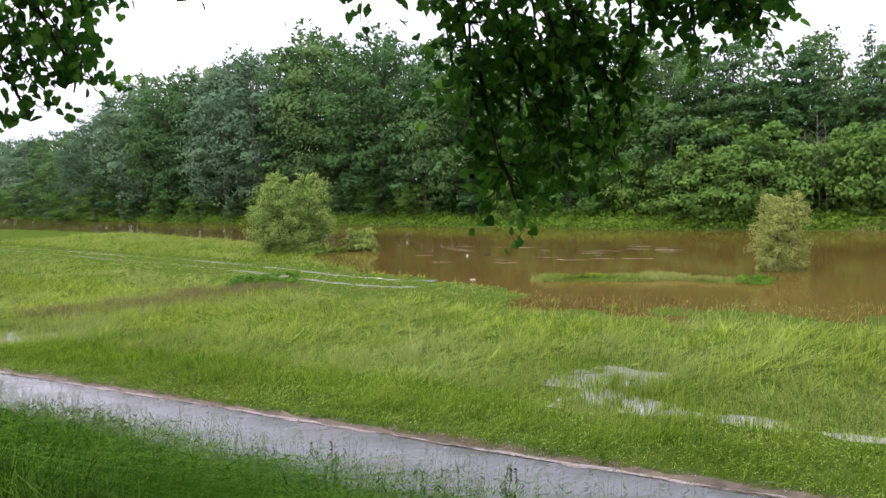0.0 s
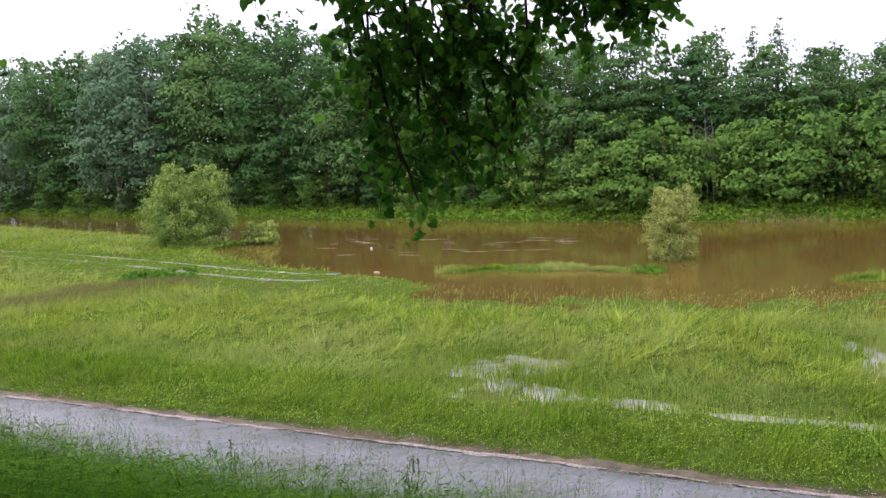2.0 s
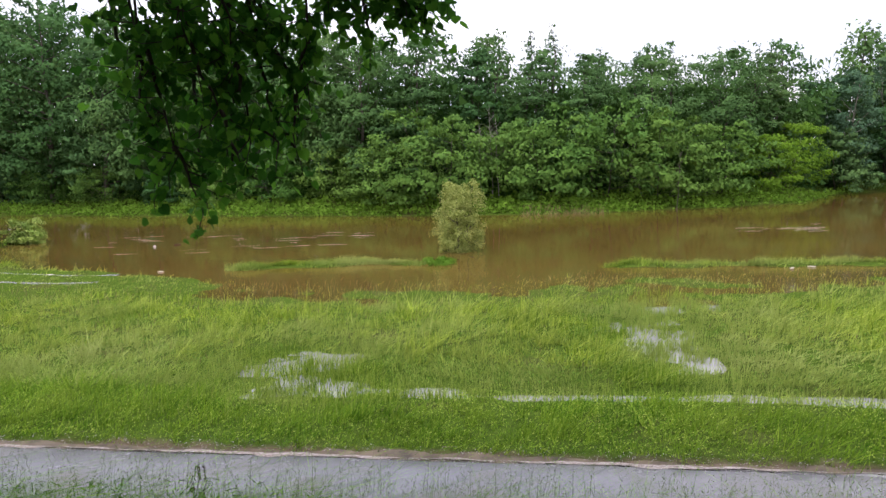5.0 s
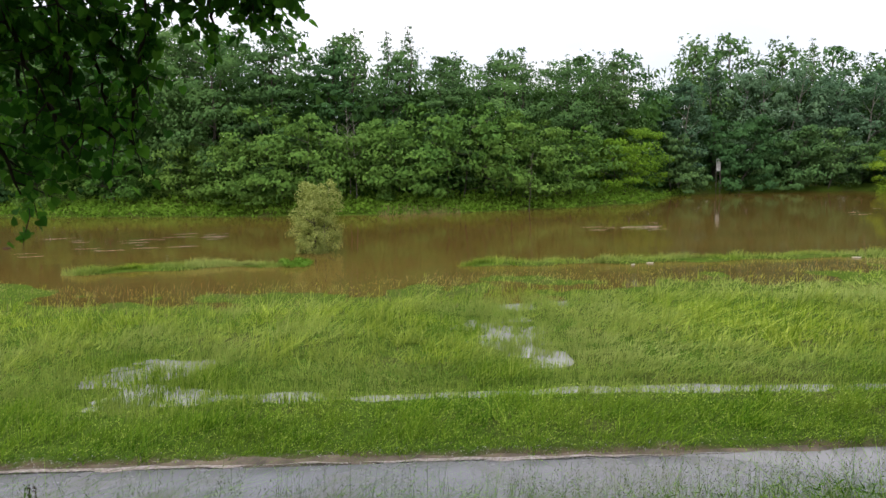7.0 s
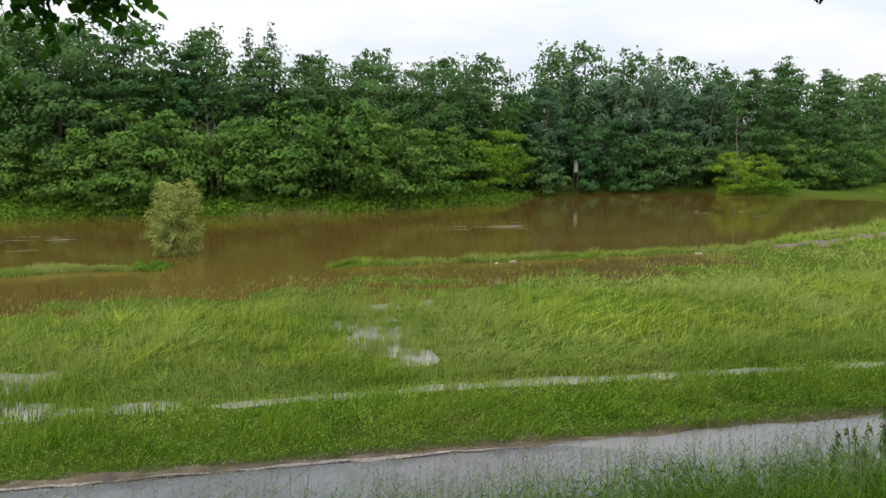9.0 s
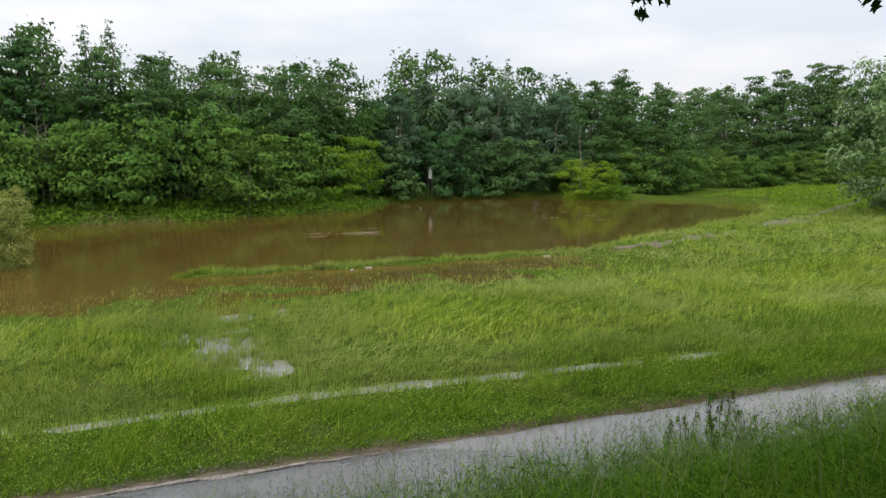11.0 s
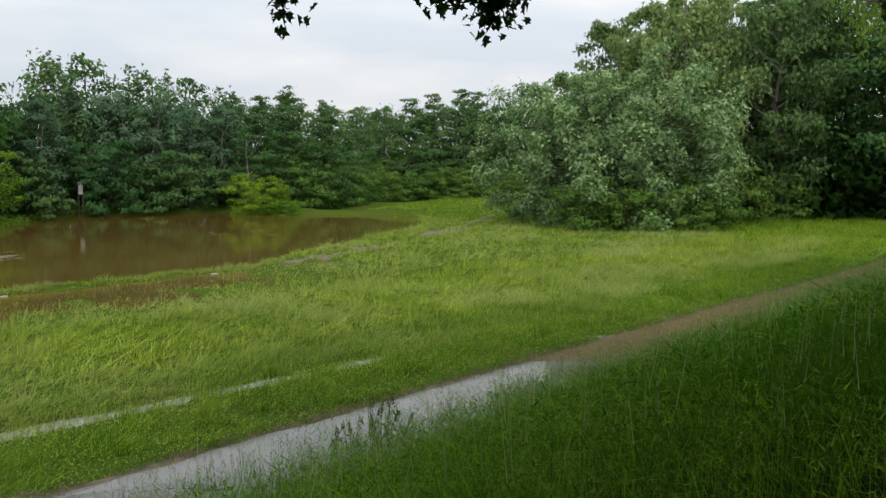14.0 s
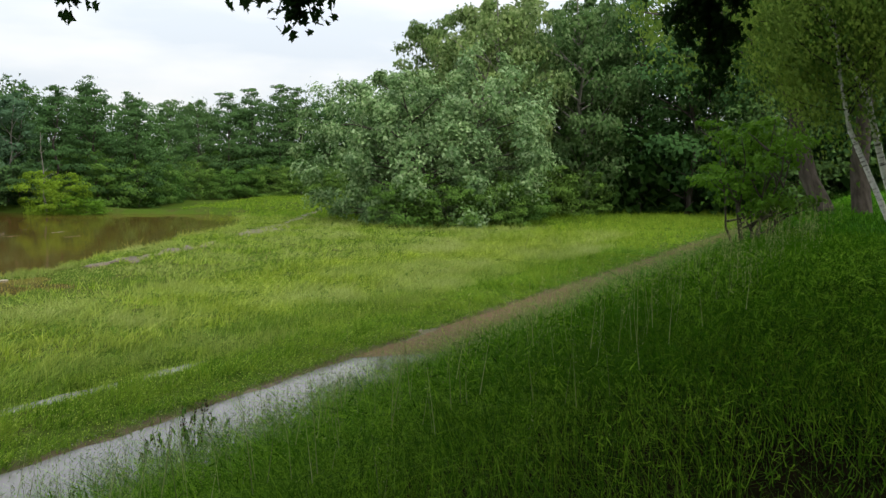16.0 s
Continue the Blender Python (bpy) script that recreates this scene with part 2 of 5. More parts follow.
def asphalt_material():
    m, t, b = material("wet_asphalt", 0.22, 0, 0.5)
    f = noise_of(t, 60.0, 5.0, 0.7)
    broad = noise_of(t, 0.8, 5.0, 0.6)
    col = ramp(t, f, [(0.3, (0.085, 0.083, 0.09)), (0.7, (0.165, 0.158, 0.165))])
    col = blend(t, col, (0.13, 0.11, 0.085), ramp(t, broad, [(0.5, (0, 0, 0)), (0.8, (0.8, 0.8, 0.8))]))
    t.links.new(col, b.inputs["Base Color"])
    t.links.new(ramp(t, broad, [(0.35, (0.12, 0.12, 0.12)), (0.65, (0.38, 0.38, 0.38))]), b.inputs["Roughness"])
    bump(t, b, f, 0.15, 0.004)
    return m


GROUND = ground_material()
RIVER = water_material("silty_river_water", (0.104, 0.066, 0.015), 0.06, 1.3, 0.25)
FLOODED = water_material("water_over_asphalt", (0.19, 0.18, 0.175), 0.05, 1.2, 0.05)
# puddle base colour is lifted to add to the sky's bright reflection
PUDDLE = water_material("sky_pale_puddle_water", (0.25, 0.245, 0.23), 0.04, 2.0, 0.08)
SILT = water_material("muddy_water_film", (0.13, 0.08, 0.036), 0.6, 2.0, 0.3)
SILT.node_tree.nodes["Principled BSDF"].inputs["Specular IOR Level"].default_value = 0.15
ASPHALT = asphalt_material()
MEADOW = leafy("meadow_grass_blades", (0.07, 0.135, 0.01), (0.2, 0.3, 0.024), (0.39, 0.46, 0.09), 0.33, (0.33, 0.385, 0.11), 0.2, calm=0.0, clump=0.7)
VERGE = leafy("lush_verge_grass_blades", (0.04, 0.11, 0.006), (0.13, 0.25, 0.013), (0.34, 0.46, 0.05), 0.33, (0.2, 0.3, 0.03), 0.6, calm=0.0, clump=1.2)
TALL = leafy("tall_grass_blades", (0.014, 0.05, 0.003), (0.058, 0.175, 0.009), (0.24, 0.46, 0.035), 0.38, (0.06, 0.18, 0.006), 0.5, 0.6, 0.02, calm=0.0)
SHORE = leafy("drowned_grass_blades", (0.09, 0.11, 0.025), (0.19, 0.23, 0.05), (0.33, 0.34, 0.12), 0.3, calm=0.0)
SEED = leafy("grass_seed_heads", (0.13, 0.17, 0.06), (0.25, 0.3, 0.11), (0.42, 0.45, 0.21), 0.35, calm=0)
SWARD = leafy("sward_herb_leaves", (0.07, 0.16, 0.012), (0.17, 0.29, 0.03), (0.36, 0.45, 0.09), 0.3, calm=0.0)
HERB = leafy("bank_herbs", (0.05, 0.12, 0.015), (0.10, 0.21, 0.02), (0.17, 0.29, 0.04), 0.35)
LEAF_ALDER = leafy("alder_leaves", (0.034, 0.08, 0.028), (0.07, 0.14, 0.044), (0.125, 0.21, 0.068), 0.17, clump=0.55)
LEAF_ASH = leafy("ash_leaves", (0.036, 0.086, 0.028), (0.08, 0.155, 0.045), (0.14, 0.235, 0.068), 0.17, clump=0.5)
LEAF_POPLAR = leafy("poplar_leaves", (0.05, 0.1, 0.055), (0.095, 0.17, 0.088), (0.16, 0.25, 0.135), 0.17, clump=0.5)
LEAF_HAZEL = leafy("hazel_leaves", (0.04, 0.095, 0.02), (0.088, 0.175, 0.032), (0.16, 0.27, 0.05), 0.17, clump=0.7)
LEAF_LIME = leafy("bright_shrub_leaves", (0.06, 0.13, 0.012), (0.13, 0.24, 0.02), (0.22, 0.33, 0.03), 0.35, clump=0.7)
LEAF_SILVER = leafy("silver_willow_leaves", (0.1, 0.175, 0.055), (0.215, 0.32, 0.12), (0.44, 0.54, 0.28), 0.22, clump=0.5, calm=0.1)
LEAF_TALLW = leafy("pale_willow_leaves", (0.07, 0.13, 0.035), (0.14, 0.22, 0.07), (0.25, 0.32, 0.14), 0.35, clump=0.45, calm=0.2)
LEAF_OSIER = leafy("water_willow_leaves", (0.12, 0.2, 0.035), (0.24, 0.34, 0.075), (0.4, 0.48, 0.15), 0.45, clump=0.9, calm=0.1)
LEAF_DRY = leafy("thin_willow_leaves", (0.15, 0.2, 0.045), (0.26, 0.31, 0.085), (0.38, 0.42, 0.14), 0.45, calm=0.1)
LEAF_BIRCH = leafy("birch_leaves", (0.06, 0.12, 0.02), (0.13, 0.22, 0.035), (0.21, 0.31, 0.06), 0.35, clump=0.6)
LEAF_NEAR = leafy("lime_leaves", (0.025, 0.075, 0.01), (0.065, 0.165, 0.016), (0.15, 0.3, 0.026), 0.55, calm=0.1)
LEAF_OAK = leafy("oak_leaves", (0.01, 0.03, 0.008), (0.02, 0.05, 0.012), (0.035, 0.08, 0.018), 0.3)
LEAF_SHADE_DARK = leafy("shade_dark_leaves", (0.012, 0.035, 0.008), (0.03, 0.075, 0.014), (0.07, 0.14, 0.028), 0.3)
BARK = bark("grey_brown_bark", (0.045, 0.037, 0.03), (0.14, 0.12, 0.10))
BARK_PALE = bark("pale_grey_bark", (0.12, 0.11, 0.09), (0.30, 0.28, 0.24))
TWIG = bark("dark_twig_bark", (0.02, 0.015, 0.012), (0.06, 0.05, 0.04), 20)
BIRCH = birch_bark()


# ---- mesh builders ----
def fast_mesh(name, verts, faces, mat, smooth_faces=False):
    """A mesh from arrays: verts (N, 3), faces (M, 3) or (M, 4), or a list of such."""
    me = bpy.data.meshes.new(name)
    verts = np.ascontiguousarray(verts, np.float32)
    groups = [np.asarray(g, np.int32) for g in (faces if isinstance(faces, list) else [faces])]
    flat = np.concatenate([g.ravel() for g in groups])
    sizes = np.concatenate([np.full(len(g), g.shape[1]) for g in groups])
    me.vertices.add(len(verts))
    me.vertices.foreach_set("co", verts.ravel())
    me.loops.add(len(flat))
    me.loops.foreach_set("vertex_index", flat)
    me.polygons.add(len(sizes))
    me.polygons.foreach_set("loop_start", np.concatenate([[0], np.cumsum(sizes)[:-1]]).astype(np.int32))
    if smooth_faces:
        me.polygons.foreach_set("use_smooth", np.ones(len(sizes), bool))
    me.update(calc_edges=True)
    me.materials.append(mat)
    return me


def child(name, me, parent, label=""):
    ob = new(name, me)
    ob.parent = parent
    return tagged(ob, label) if label else ob


def unit(v):
    return v / np.maximum(np.linalg.norm(v, axis=-1, keepdims=True), 1e-9)


def cards(centres, outward, length, width, r, droop=0.0, spread=0.9, lobes=0):
    """Leaves as folded pieces: centres (N, 3); outward (N, 3) leans their faces."""
    n = len(centres)
    normal = unit(outward + spread * r.normal(size=(n, 3)))
    along = unit(np.cross(normal, r.normal(size=(n, 3))) + np.array([0, 0, -droop]))
    side = unit(np.cross(along, normal))
    normal = np.cross(side, along)
    ln = (length * r.uniform(0.65, 1.3, n))[:, None]
    wd = (width * r.uniform(0.65, 1.3, n))[:, None]
    fold = 0.18 * wd * normal
    if lobes < 0:
        v = np.stack([centres - 0.5 * ln * along - 0.5 * wd * side, centres - 0.4 * ln * along + 0.6 * wd * side, centres + 0.6 * ln * along], 1)
        return v.reshape(-1, 3), np.arange(3 * n).reshape(-1, 3)
    if not lobes:
        v = np.stack([centres - 0.5 * ln * along, centres + 0.5 * wd * side + fold, centres + 0.5 * ln * along, centres - 0.5 * wd * side + fold], 1)
        base = 4 * np.arange(n)[:, None]
        f = np.concatenate([base + [0, 1, 2], base + [0, 2, 3]])
        return v.reshape(-1, 3), f
    if lobes == 2:
        # broad heart-shaped outline with a short tip
        shape = [(-0.34, 0, 0), (-0.46, 0.24, 0.6), (-0.2, 0.5, 1), (0.12, 0.44, 0.9), (0.36, 0.2, 0.4), (0.56, 0.0, 0), (0.36, -0.2, 0.4), (0.12, -0.44, 0.9), (-0.2, -0.5, 1), (-0.46, -0.24, 0.6)]
        v = np.stack([centres + a * ln * along + b * wd * side + c * fold for a, b, c in shape], 1)
        base = 10 * np.arange(n)[:, None]
        f = np.concatenate([base + [0, k, k + 1] for k in range(1, 9)])
        return v.reshape(-1, 3), f
    # lobed outline: stalk, two low lobes, two high lobes, tip
    shape = [(-0.5, 0, 0), (-0.28, 0.46, 1), (-0.08, 0.26, 0.5), (0.12, 0.56, 1), (0.2, 0.2, 0.4), (0.5, 0.0, 0), (0.2, -0.2, 0.4), (0.12, -0.56, 1), (-0.08, -0.26, 0.5), (-0.28, -0.46, 1)]
    v = np.stack([centres + a * ln * along + b * wd * side + c * fold for a, b, c in shape], 1)
    base = 10 * np.arange(n)[:, None]
    f = np.concatenate([base + [0, 1, 2], base + [2, 3, 4], base + [0, 2, 4], base + [0, 4, 5], base + [0, 5, 6], base + [0, 6, 8], base + [8, 6, 7], base + [0, 8, 9]])
    return v.reshape(-1, 3), f


def tube(points, radii, sides=6):
    """A tapered limb through the points."""
    pts = np.array(points, float)
    tang = unit(np.gradient(pts, axis=0))
    ref = np.where(np.abs(tang[:, 2:3]) > 0.9, [[1.0, 0, 0]], [[0, 0, 1.0]])
    u = unit(np.cross(tang, ref))
    w = np.cross(tang, u)
    a = np.linspace(0, 2 * np.pi, sides, endpoint=False)
    rings = pts[:, None] + np.array(radii)[:, None, None] * (np.cos(a)[None, :, None] * u[:, None] + np.sin(a)[None, :, None] * w[:, None])
    k, n = len(pts), sides
    i, j = np.meshgrid(np.arange(k - 1), np.arange(n), indexing="ij")
    f = np.stack([i * n + j, i * n + (j + 1) % n, (i + 1) * n + (j + 1) % n, (i + 1) * n + j], -1).reshape(-1, 4)
    return rings.reshape(-1, 3), f


def joined(pieces):
    vs, fs, off = [], [], 0
    for v, f in pieces:
        vs.append(v)
        fs.append(f + off)
        off += len(v)
    return np.concatenate(vs), np.concatenate(fs)


def bent(a, b, sag, r, k=5, wobble=0.06):
    """Points from a to b, sagging or arching, slightly crooked."""
    a, b = np.array(a, float), np.array(b, float)
    t = np.linspace(0, 1, k)[:, None]
    p = a + (b - a) * t + np.array([0, 0, 1.0]) * sag * 4 * t * (1 - t)
    p[1:-1] += wobble * np.linalg.norm(b - a) * r.normal(size=(k - 2, 3)) * 0.5
    return p


def make_tree(name, label, category, h, width, base, bark_mat, leaf_mat, clumps, per, leaf, seed, shape="round", stems=1, trunk_r=None, group="", clump_r=None, droop=0.0, pieces=-1, shell=0.55, foot=0.12, flat=0.62, sprays=4):
    """A tree or bush: trunk with limbs; every limb carries a few flattened sprays of leaves, open below. Unit: metres; foot at the origin."""
    r = np.random.default_rng(seed)
    root = new(name)
    root.empty_display_size = 0.3
    tagged(root, label, category, group)
    trunk_r = trunk_r or 0.012 * h + 0.02
    wood, twigs, cen, out, rad = [], [], [], [], []
    feet = [(0.0, 0.0)] if stems == 1 else [(foot * width * math.cos(q), foot * width * math.sin(q)) for q in np.linspace(0, 6.28, stems, endpoint=False) + r.uniform(0, 1)]
    for fx, fy in feet:
        lean = np.array([fx, fy]) * (0.264 / foot if stems > 1 else 0) + r.normal(size=2) * 0.025 * h
        peak = h * (0.97 if stems == 1 else r.uniform(0.74, 0.97))
        top = np.array([fx + lean[0], fy + lean[1], peak])
        spine = bent((fx, fy, -0.15), top, 0, r, 7, 0.03)
        wood.append(tube(spine, trunk_r / math.sqrt(stems) * np.linspace(1, 0.12, 7) ** 0.9, 7 if trunk_r > 0.15 else 5))
        m = max(3, clumps // len(feet))
        for i in range(m):
            u = (i + r.uniform(0, 1)) / m
            z = base + (peak * 0.99 - base) * u
            if shape == "round":
                reach = math.sqrt(max(0.05, 1 - (2 * (u ** 0.85) - 1) ** 2 * 0.97))
            elif shape == "cone":
                reach = (1 - u) ** 0.7 * 0.95 + 0.06
            elif shape == "egg":
                reach = (1 - u) ** 0.56 + 0.03
            elif shape == "column":
                reach = min(1.0, 3.2 * u + 0.35) * (1 - 0.8 * u ** 2.2)
            else:
                reach = min(1.0, 0.72 + 1.2 * u) * math.sqrt(max(0.03, 1 - u ** 2.2))
            a = 2.4 * i + r.uniform(-0.5, 0.5)
            q = 0.5 * width * reach * (r.uniform(shell, 1.0) ** 0.8) * (1 + 0.25 * math.sin(3 * a + seed) * r.uniform(0, 1))
            t = min(1, max(0.0, z / h - 0.12))
            start = np.array([np.interp(t * h, spine[:, 2], spine[:, k]) for k in range(3)])
            end = np.array([fx + lean[0] * z / h + q * math.cos(a), fy + lean[1] * z / h + q * math.sin(a), z + r.normal() * 0.02 * h])
            if i % 2 == 0 and q > 0.5:
                twigs.append(tube(bent(start, end, -0.03 * q, r, 4, 0.05), np.array([0.3, 0.22, 0.14, 0.05]) * trunk_r, 3))
            cr = (clump_r or 0.085 * h ** 0.8 + 0.25) * r.uniform(0.6, 1.25) * (0.6 if u > 0.88 else 1)
            ahead = np.array([math.cos(a), math.sin(a), 0.0])
            across = np.array([-math.sin(a), math.cos(a), 0.0])
            for k in range(sprays):
                back = k / sprays * r.uniform(0.5, 1.2)
                c = end - ahead * min(back * 1.6 * cr, 0.75 * q) + across * r.normal(0, 0.62) * cr + np.array([0, 0, r.normal(0, 0.32) * cr])
                cen.append(c)
                rad.append(cr * r.uniform(0.42, 0.72))
                out.append(ahead)
    cen, rad, out = np.array(cen), np.array(rad), np.array(out)
    pick = np.repeat(np.arange(len(cen)), max(4, int(per * (1.9 if pieces < 0 else 1) / sprays)))
    if pieces < 0 and h > 10:
        pick = pick[r.uniform(0, 1, len(pick)) < np.where(cen[pick][:, 2] > 0.85 * h, 0.65, 1.0)]
    d = unit(r.normal(size=(len(pick), 3)) + np.array([0, 0, 0.45]) + 0.35 * out[pick])
    reach = np.where(r.uniform(0, 1, len(pick)) < 0.75, r.normal(0.92, 0.17, len(pick)), np.abs(r.normal(0.6, 0.5, len(pick))))
    pos = cen[pick] + d * reach[:, None] * np.array([1.2, 1.2, flat]) * rad[pick][:, None]
    if droop:
        pos[:, 2] -= droop * rad[pick] * r.uniform(0, 1, len(pick)) ** 2 * 2
    pos[:, 2] = np.maximum(pos[:, 2], 0.05)
    v, f = cards(pos, 0.75 * d + 0.3 * out[pick] + np.array([0, 0, 0.45]), leaf, leaf * 0.72, r, 0.5 + droop, 0.2, pieces)
    child("trunk", fast_mesh(name + "_trunk", *joined(wood), bark_mat, True), root)
    if twigs:
        tagged(child("limbwork", fast_mesh(name + "_limbwork", *joined(twigs), TWIG if bark_mat == BIRCH else bark_mat, True), root), kind="stuff")
    child("crown", fast_mesh(name + "_crown", v, f, leaf_mat), root)
    return root


def planted(ob, x, y, size=1.0, turn=0.0, sink=0.05, tall=1.0):
    z = float(height(np.array([x]), np.array([y]))[0]) - sink
    return pose(x, y, z, 0, 0, turn) @ Matrix.Diagonal((size, size, size * tall, 1))


def blades(name, x, y, hgt, width, lean, mat, r, label="", segments=1, bow=0.35, swirl=0.0):
    """Grass: one narrow blade at each place."""
    n = len(x)
    a = r.uniform(0, 2 * np.pi, n)
    z = height(x, y) - 0.02
    hgt = hgt * r.uniform(0.55, 1.25, n)
    foot = np.stack([x, y, z], 1)
    side = np.stack([np.cos(a), np.sin(a), 0 * a], 1) * (0.5 * width * r.uniform(0.7, 1.3, n))[:, None]
    b = r.uniform(0, 2 * np.pi, n)
    flow = 3.0 * wave(x, y, 0.28) + 1.2 * wave(x, y, 0.9)
    way = np.stack([np.cos(b) + swirl * np.cos(flow), np.sin(b) + swirl * np.sin(flow), 0 * b], 1) + np.array([0.35, -0.1, 0])
    tip = foot + way * (lean * hgt * np.abs(r.normal(0.6, 0.5, n)))[:, None]
    tip[:, 2] = z + hgt
    if segments == 1:
        v = np.stack([foot - side, foot + side, tip], 1).reshape(-1, 3)
        f = np.arange(3 * n).reshape(-1, 3)
    else:
        mid = foot + (tip - foot) * np.array([0.35, 0.35, 0.62])
        end = tip + (tip - mid) * np.array([bow, bow, 0]) - np.array([0, 0, 1]) * (bow * 0.3 * hgt)[:, None]
        v = np.stack([foot - side, foot + side, mid + 0.8 * side, mid - 0.8 * side, end], 1).reshape(-1, 3)
        q = 5 * np.arange(n)[:, None]
        f = [q + [0, 1, 2, 3], q + [3, 2, 4]]
    return fast_mesh(name, v, f, mat), tip


# ---- ground, water, path ----
def axis_steps(pieces):
    out = [pieces[0][0]]
    for a, b, k in pieces:
        out += list(np.linspace(a, b, k + 1)[1:])
    return np.array(out)


S_AX = axis_steps([(-1500, -300, 8), (-300, -90, 20), (-90, -32, 34), (-32, 40, 150), (40, 110, 45), (110, 260, 24), (260, 1500, 8)])
N_AX = axis_steps([(-1500, -200, 6), (-200, -20, 12), (-20, 0, 20), (0, 8, 26), (8, 8.4, 4), (8.4, 10.8, 4), (10.8, 11.4, 5), (11.4, 40, 100), (40, 110, 60), (110, 260, 24), (260, 1500, 8)])
gs, gn = np.meshgrid(S_AX, N_AX, indexing="ij")
gx, gy = to_xy(gs, gn)
gz = height(gx, gy)
k1, k2 = gs.shape
gi, gj = np.meshgrid(np.arange(k1 - 1), np.arange(k2 - 1), indexing="ij")
gf = np.stack([gi * k2 + gj, (gi + 1) * k2 + gj, (gi + 1) * k2 + gj + 1, gi * k2 + gj + 1], -1).reshape(-1, 4)
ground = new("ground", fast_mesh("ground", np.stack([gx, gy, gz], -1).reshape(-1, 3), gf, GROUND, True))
tagged(ground, "wet grassy flood meadow, dyke slope and river banks", "ground", kind="structure")


def sheet(name, xs, low, high, z, mat, rows=2):
    """A level or gently varying strip between two edges over xs."""
    xs = np.array(xs, float)
    v, f = [], []
    for j in range(rows):
        t = j / (rows - 1)
        v.append(np.stack([xs, low + (high - low) * t, np.broadcast_to(z, xs.shape)], 1))
    v = np.concatenate(v)
    m = len(xs)
    i, j = np.meshgrid(np.arange(m - 1), np.arange(rows - 1), indexing="ij")
    f = np.stack([j * m + i, j * m + i + 1, (j + 1) * m + i + 1, (j + 1) * m + i], -1).reshape(-1, 4)
    return v, f


wx = np.concatenate([np.linspace(-400, -60, 30), np.linspace(-58, 95, 90)])
v, f = sheet("river", wx, line_y(NEAR, wx) - 6.5, np.maximum(line_y(FAR, wx) + 6, line_y(NEAR, wx) - 5), 0.0, RIVER, 3)
river = new("water", fast_mesh("river", v, f, RIVER))
tagged(river, "brown silty flood water of a swollen river", "river", kind="structure")


def puddle(x, y, a, b, z, label):
    q = np.linspace(0, 2 * np.pi, 28, endpoint=False)
    v = np.stack([x + 2.0 * a * np.cos(q), y + 2.0 * b * np.sin(q), 0 * q + z], 1)
    me = bpy.data.meshes.new("puddle")
    me.from_pydata(v.tolist(), [], [list(range(28))])
    me.materials.append(PUDDLE)
    tagged(new("puddle", me), label, "puddle", "puddles in the meadow", "structure")


for level, (px, py, pa, pb) in enumerate(PUDDLES):
    puddle(px, py, pa, pb, 0.0012 * level - 0.014, "shallow rainwater puddle standing among meadow grass")

rs = np.linspace(-4, 27, 60)
rn = rut_n(rs)
v = np.concatenate([np.stack([*to_xy(rs, rn - 0.5), 0 * rs + 0.012], 1), np.stack([*to_xy(rs, rn + 0.5), 0 * rs + 0.012], 1)])
i = np.arange(59)
rut_water = new("puddle", fast_mesh("rut_water", v, np.stack([i, i + 1, i + 61, i + 60], 1), PUDDLE))
tagged(rut_water, "long water-filled wheel rut in the meadow", "puddle", "puddles in the meadow", "structure")


for off, lift in ((0.0, 0.016), (2.125, 0.02)):
    tx = np.linspace(-80, -13.5, 50)
    ty = np.interp(tx, TRACK[:, 0], TRACK[:, 1]) - off
    v = np.concatenate([np.stack([tx, ty - 0.3, 0 * tx + lift], 1), np.stack([tx, ty + 0.3, 0 * tx + lift], 1)])
    i = np.arange(49)
    tagged(new("puddle", fast_mesh("track_water", v, np.stack([i, i + 1, i + 51, i + 50], 1), PUDDLE)), "water standing in the wheel track of a farm lane", "puddle", "puddles in the meadow", "structure")


def path_z(s):
    return 0.06 - 0.05 * smooth(0.0, 9, s)


ps = axis_steps([(-160, -40, 24), (-40, 60, 100), (60, 200, 28)])
pn = np.array([8.2, 8.22, 9.0, 9.6, 10.2, 10.9, 10.98, 11.0])
pdz = np.array([-0.12, 0, 0.012, 0.018, 0.012, 0, -0.015, -0.12])
a, b = np.meshgrid(ps, pn, indexing="ij")
edge_w = 0.02 * np.sin(3.1 * a) + 0.02 * np.sin(7.7 * a + 1)
px_, py_ = to_xy(a, b + np.where(b > 10.5, edge_w, -edge_w))
pz = path_z(a) + pdz[None, :]
gi, gj = np.meshgrid(np.arange(len(ps) - 1), np.arange(len(pn) - 1), indexing="ij")
k = len(pn)
pf = np.stack([gi * k + gj, (gi + 1) * k + gj, (gi + 1) * k + gj + 1, gi * k + gj + 1], -1).reshape(-1, 4)
path = new("path", fast_mesh("path", np.stack([px_, py_, pz], -1).reshape(-1, 3), pf, ASPHALT, True))
tagged(path, "wet grey asphalt path at the foot of the dyke", "path", kind="structure")

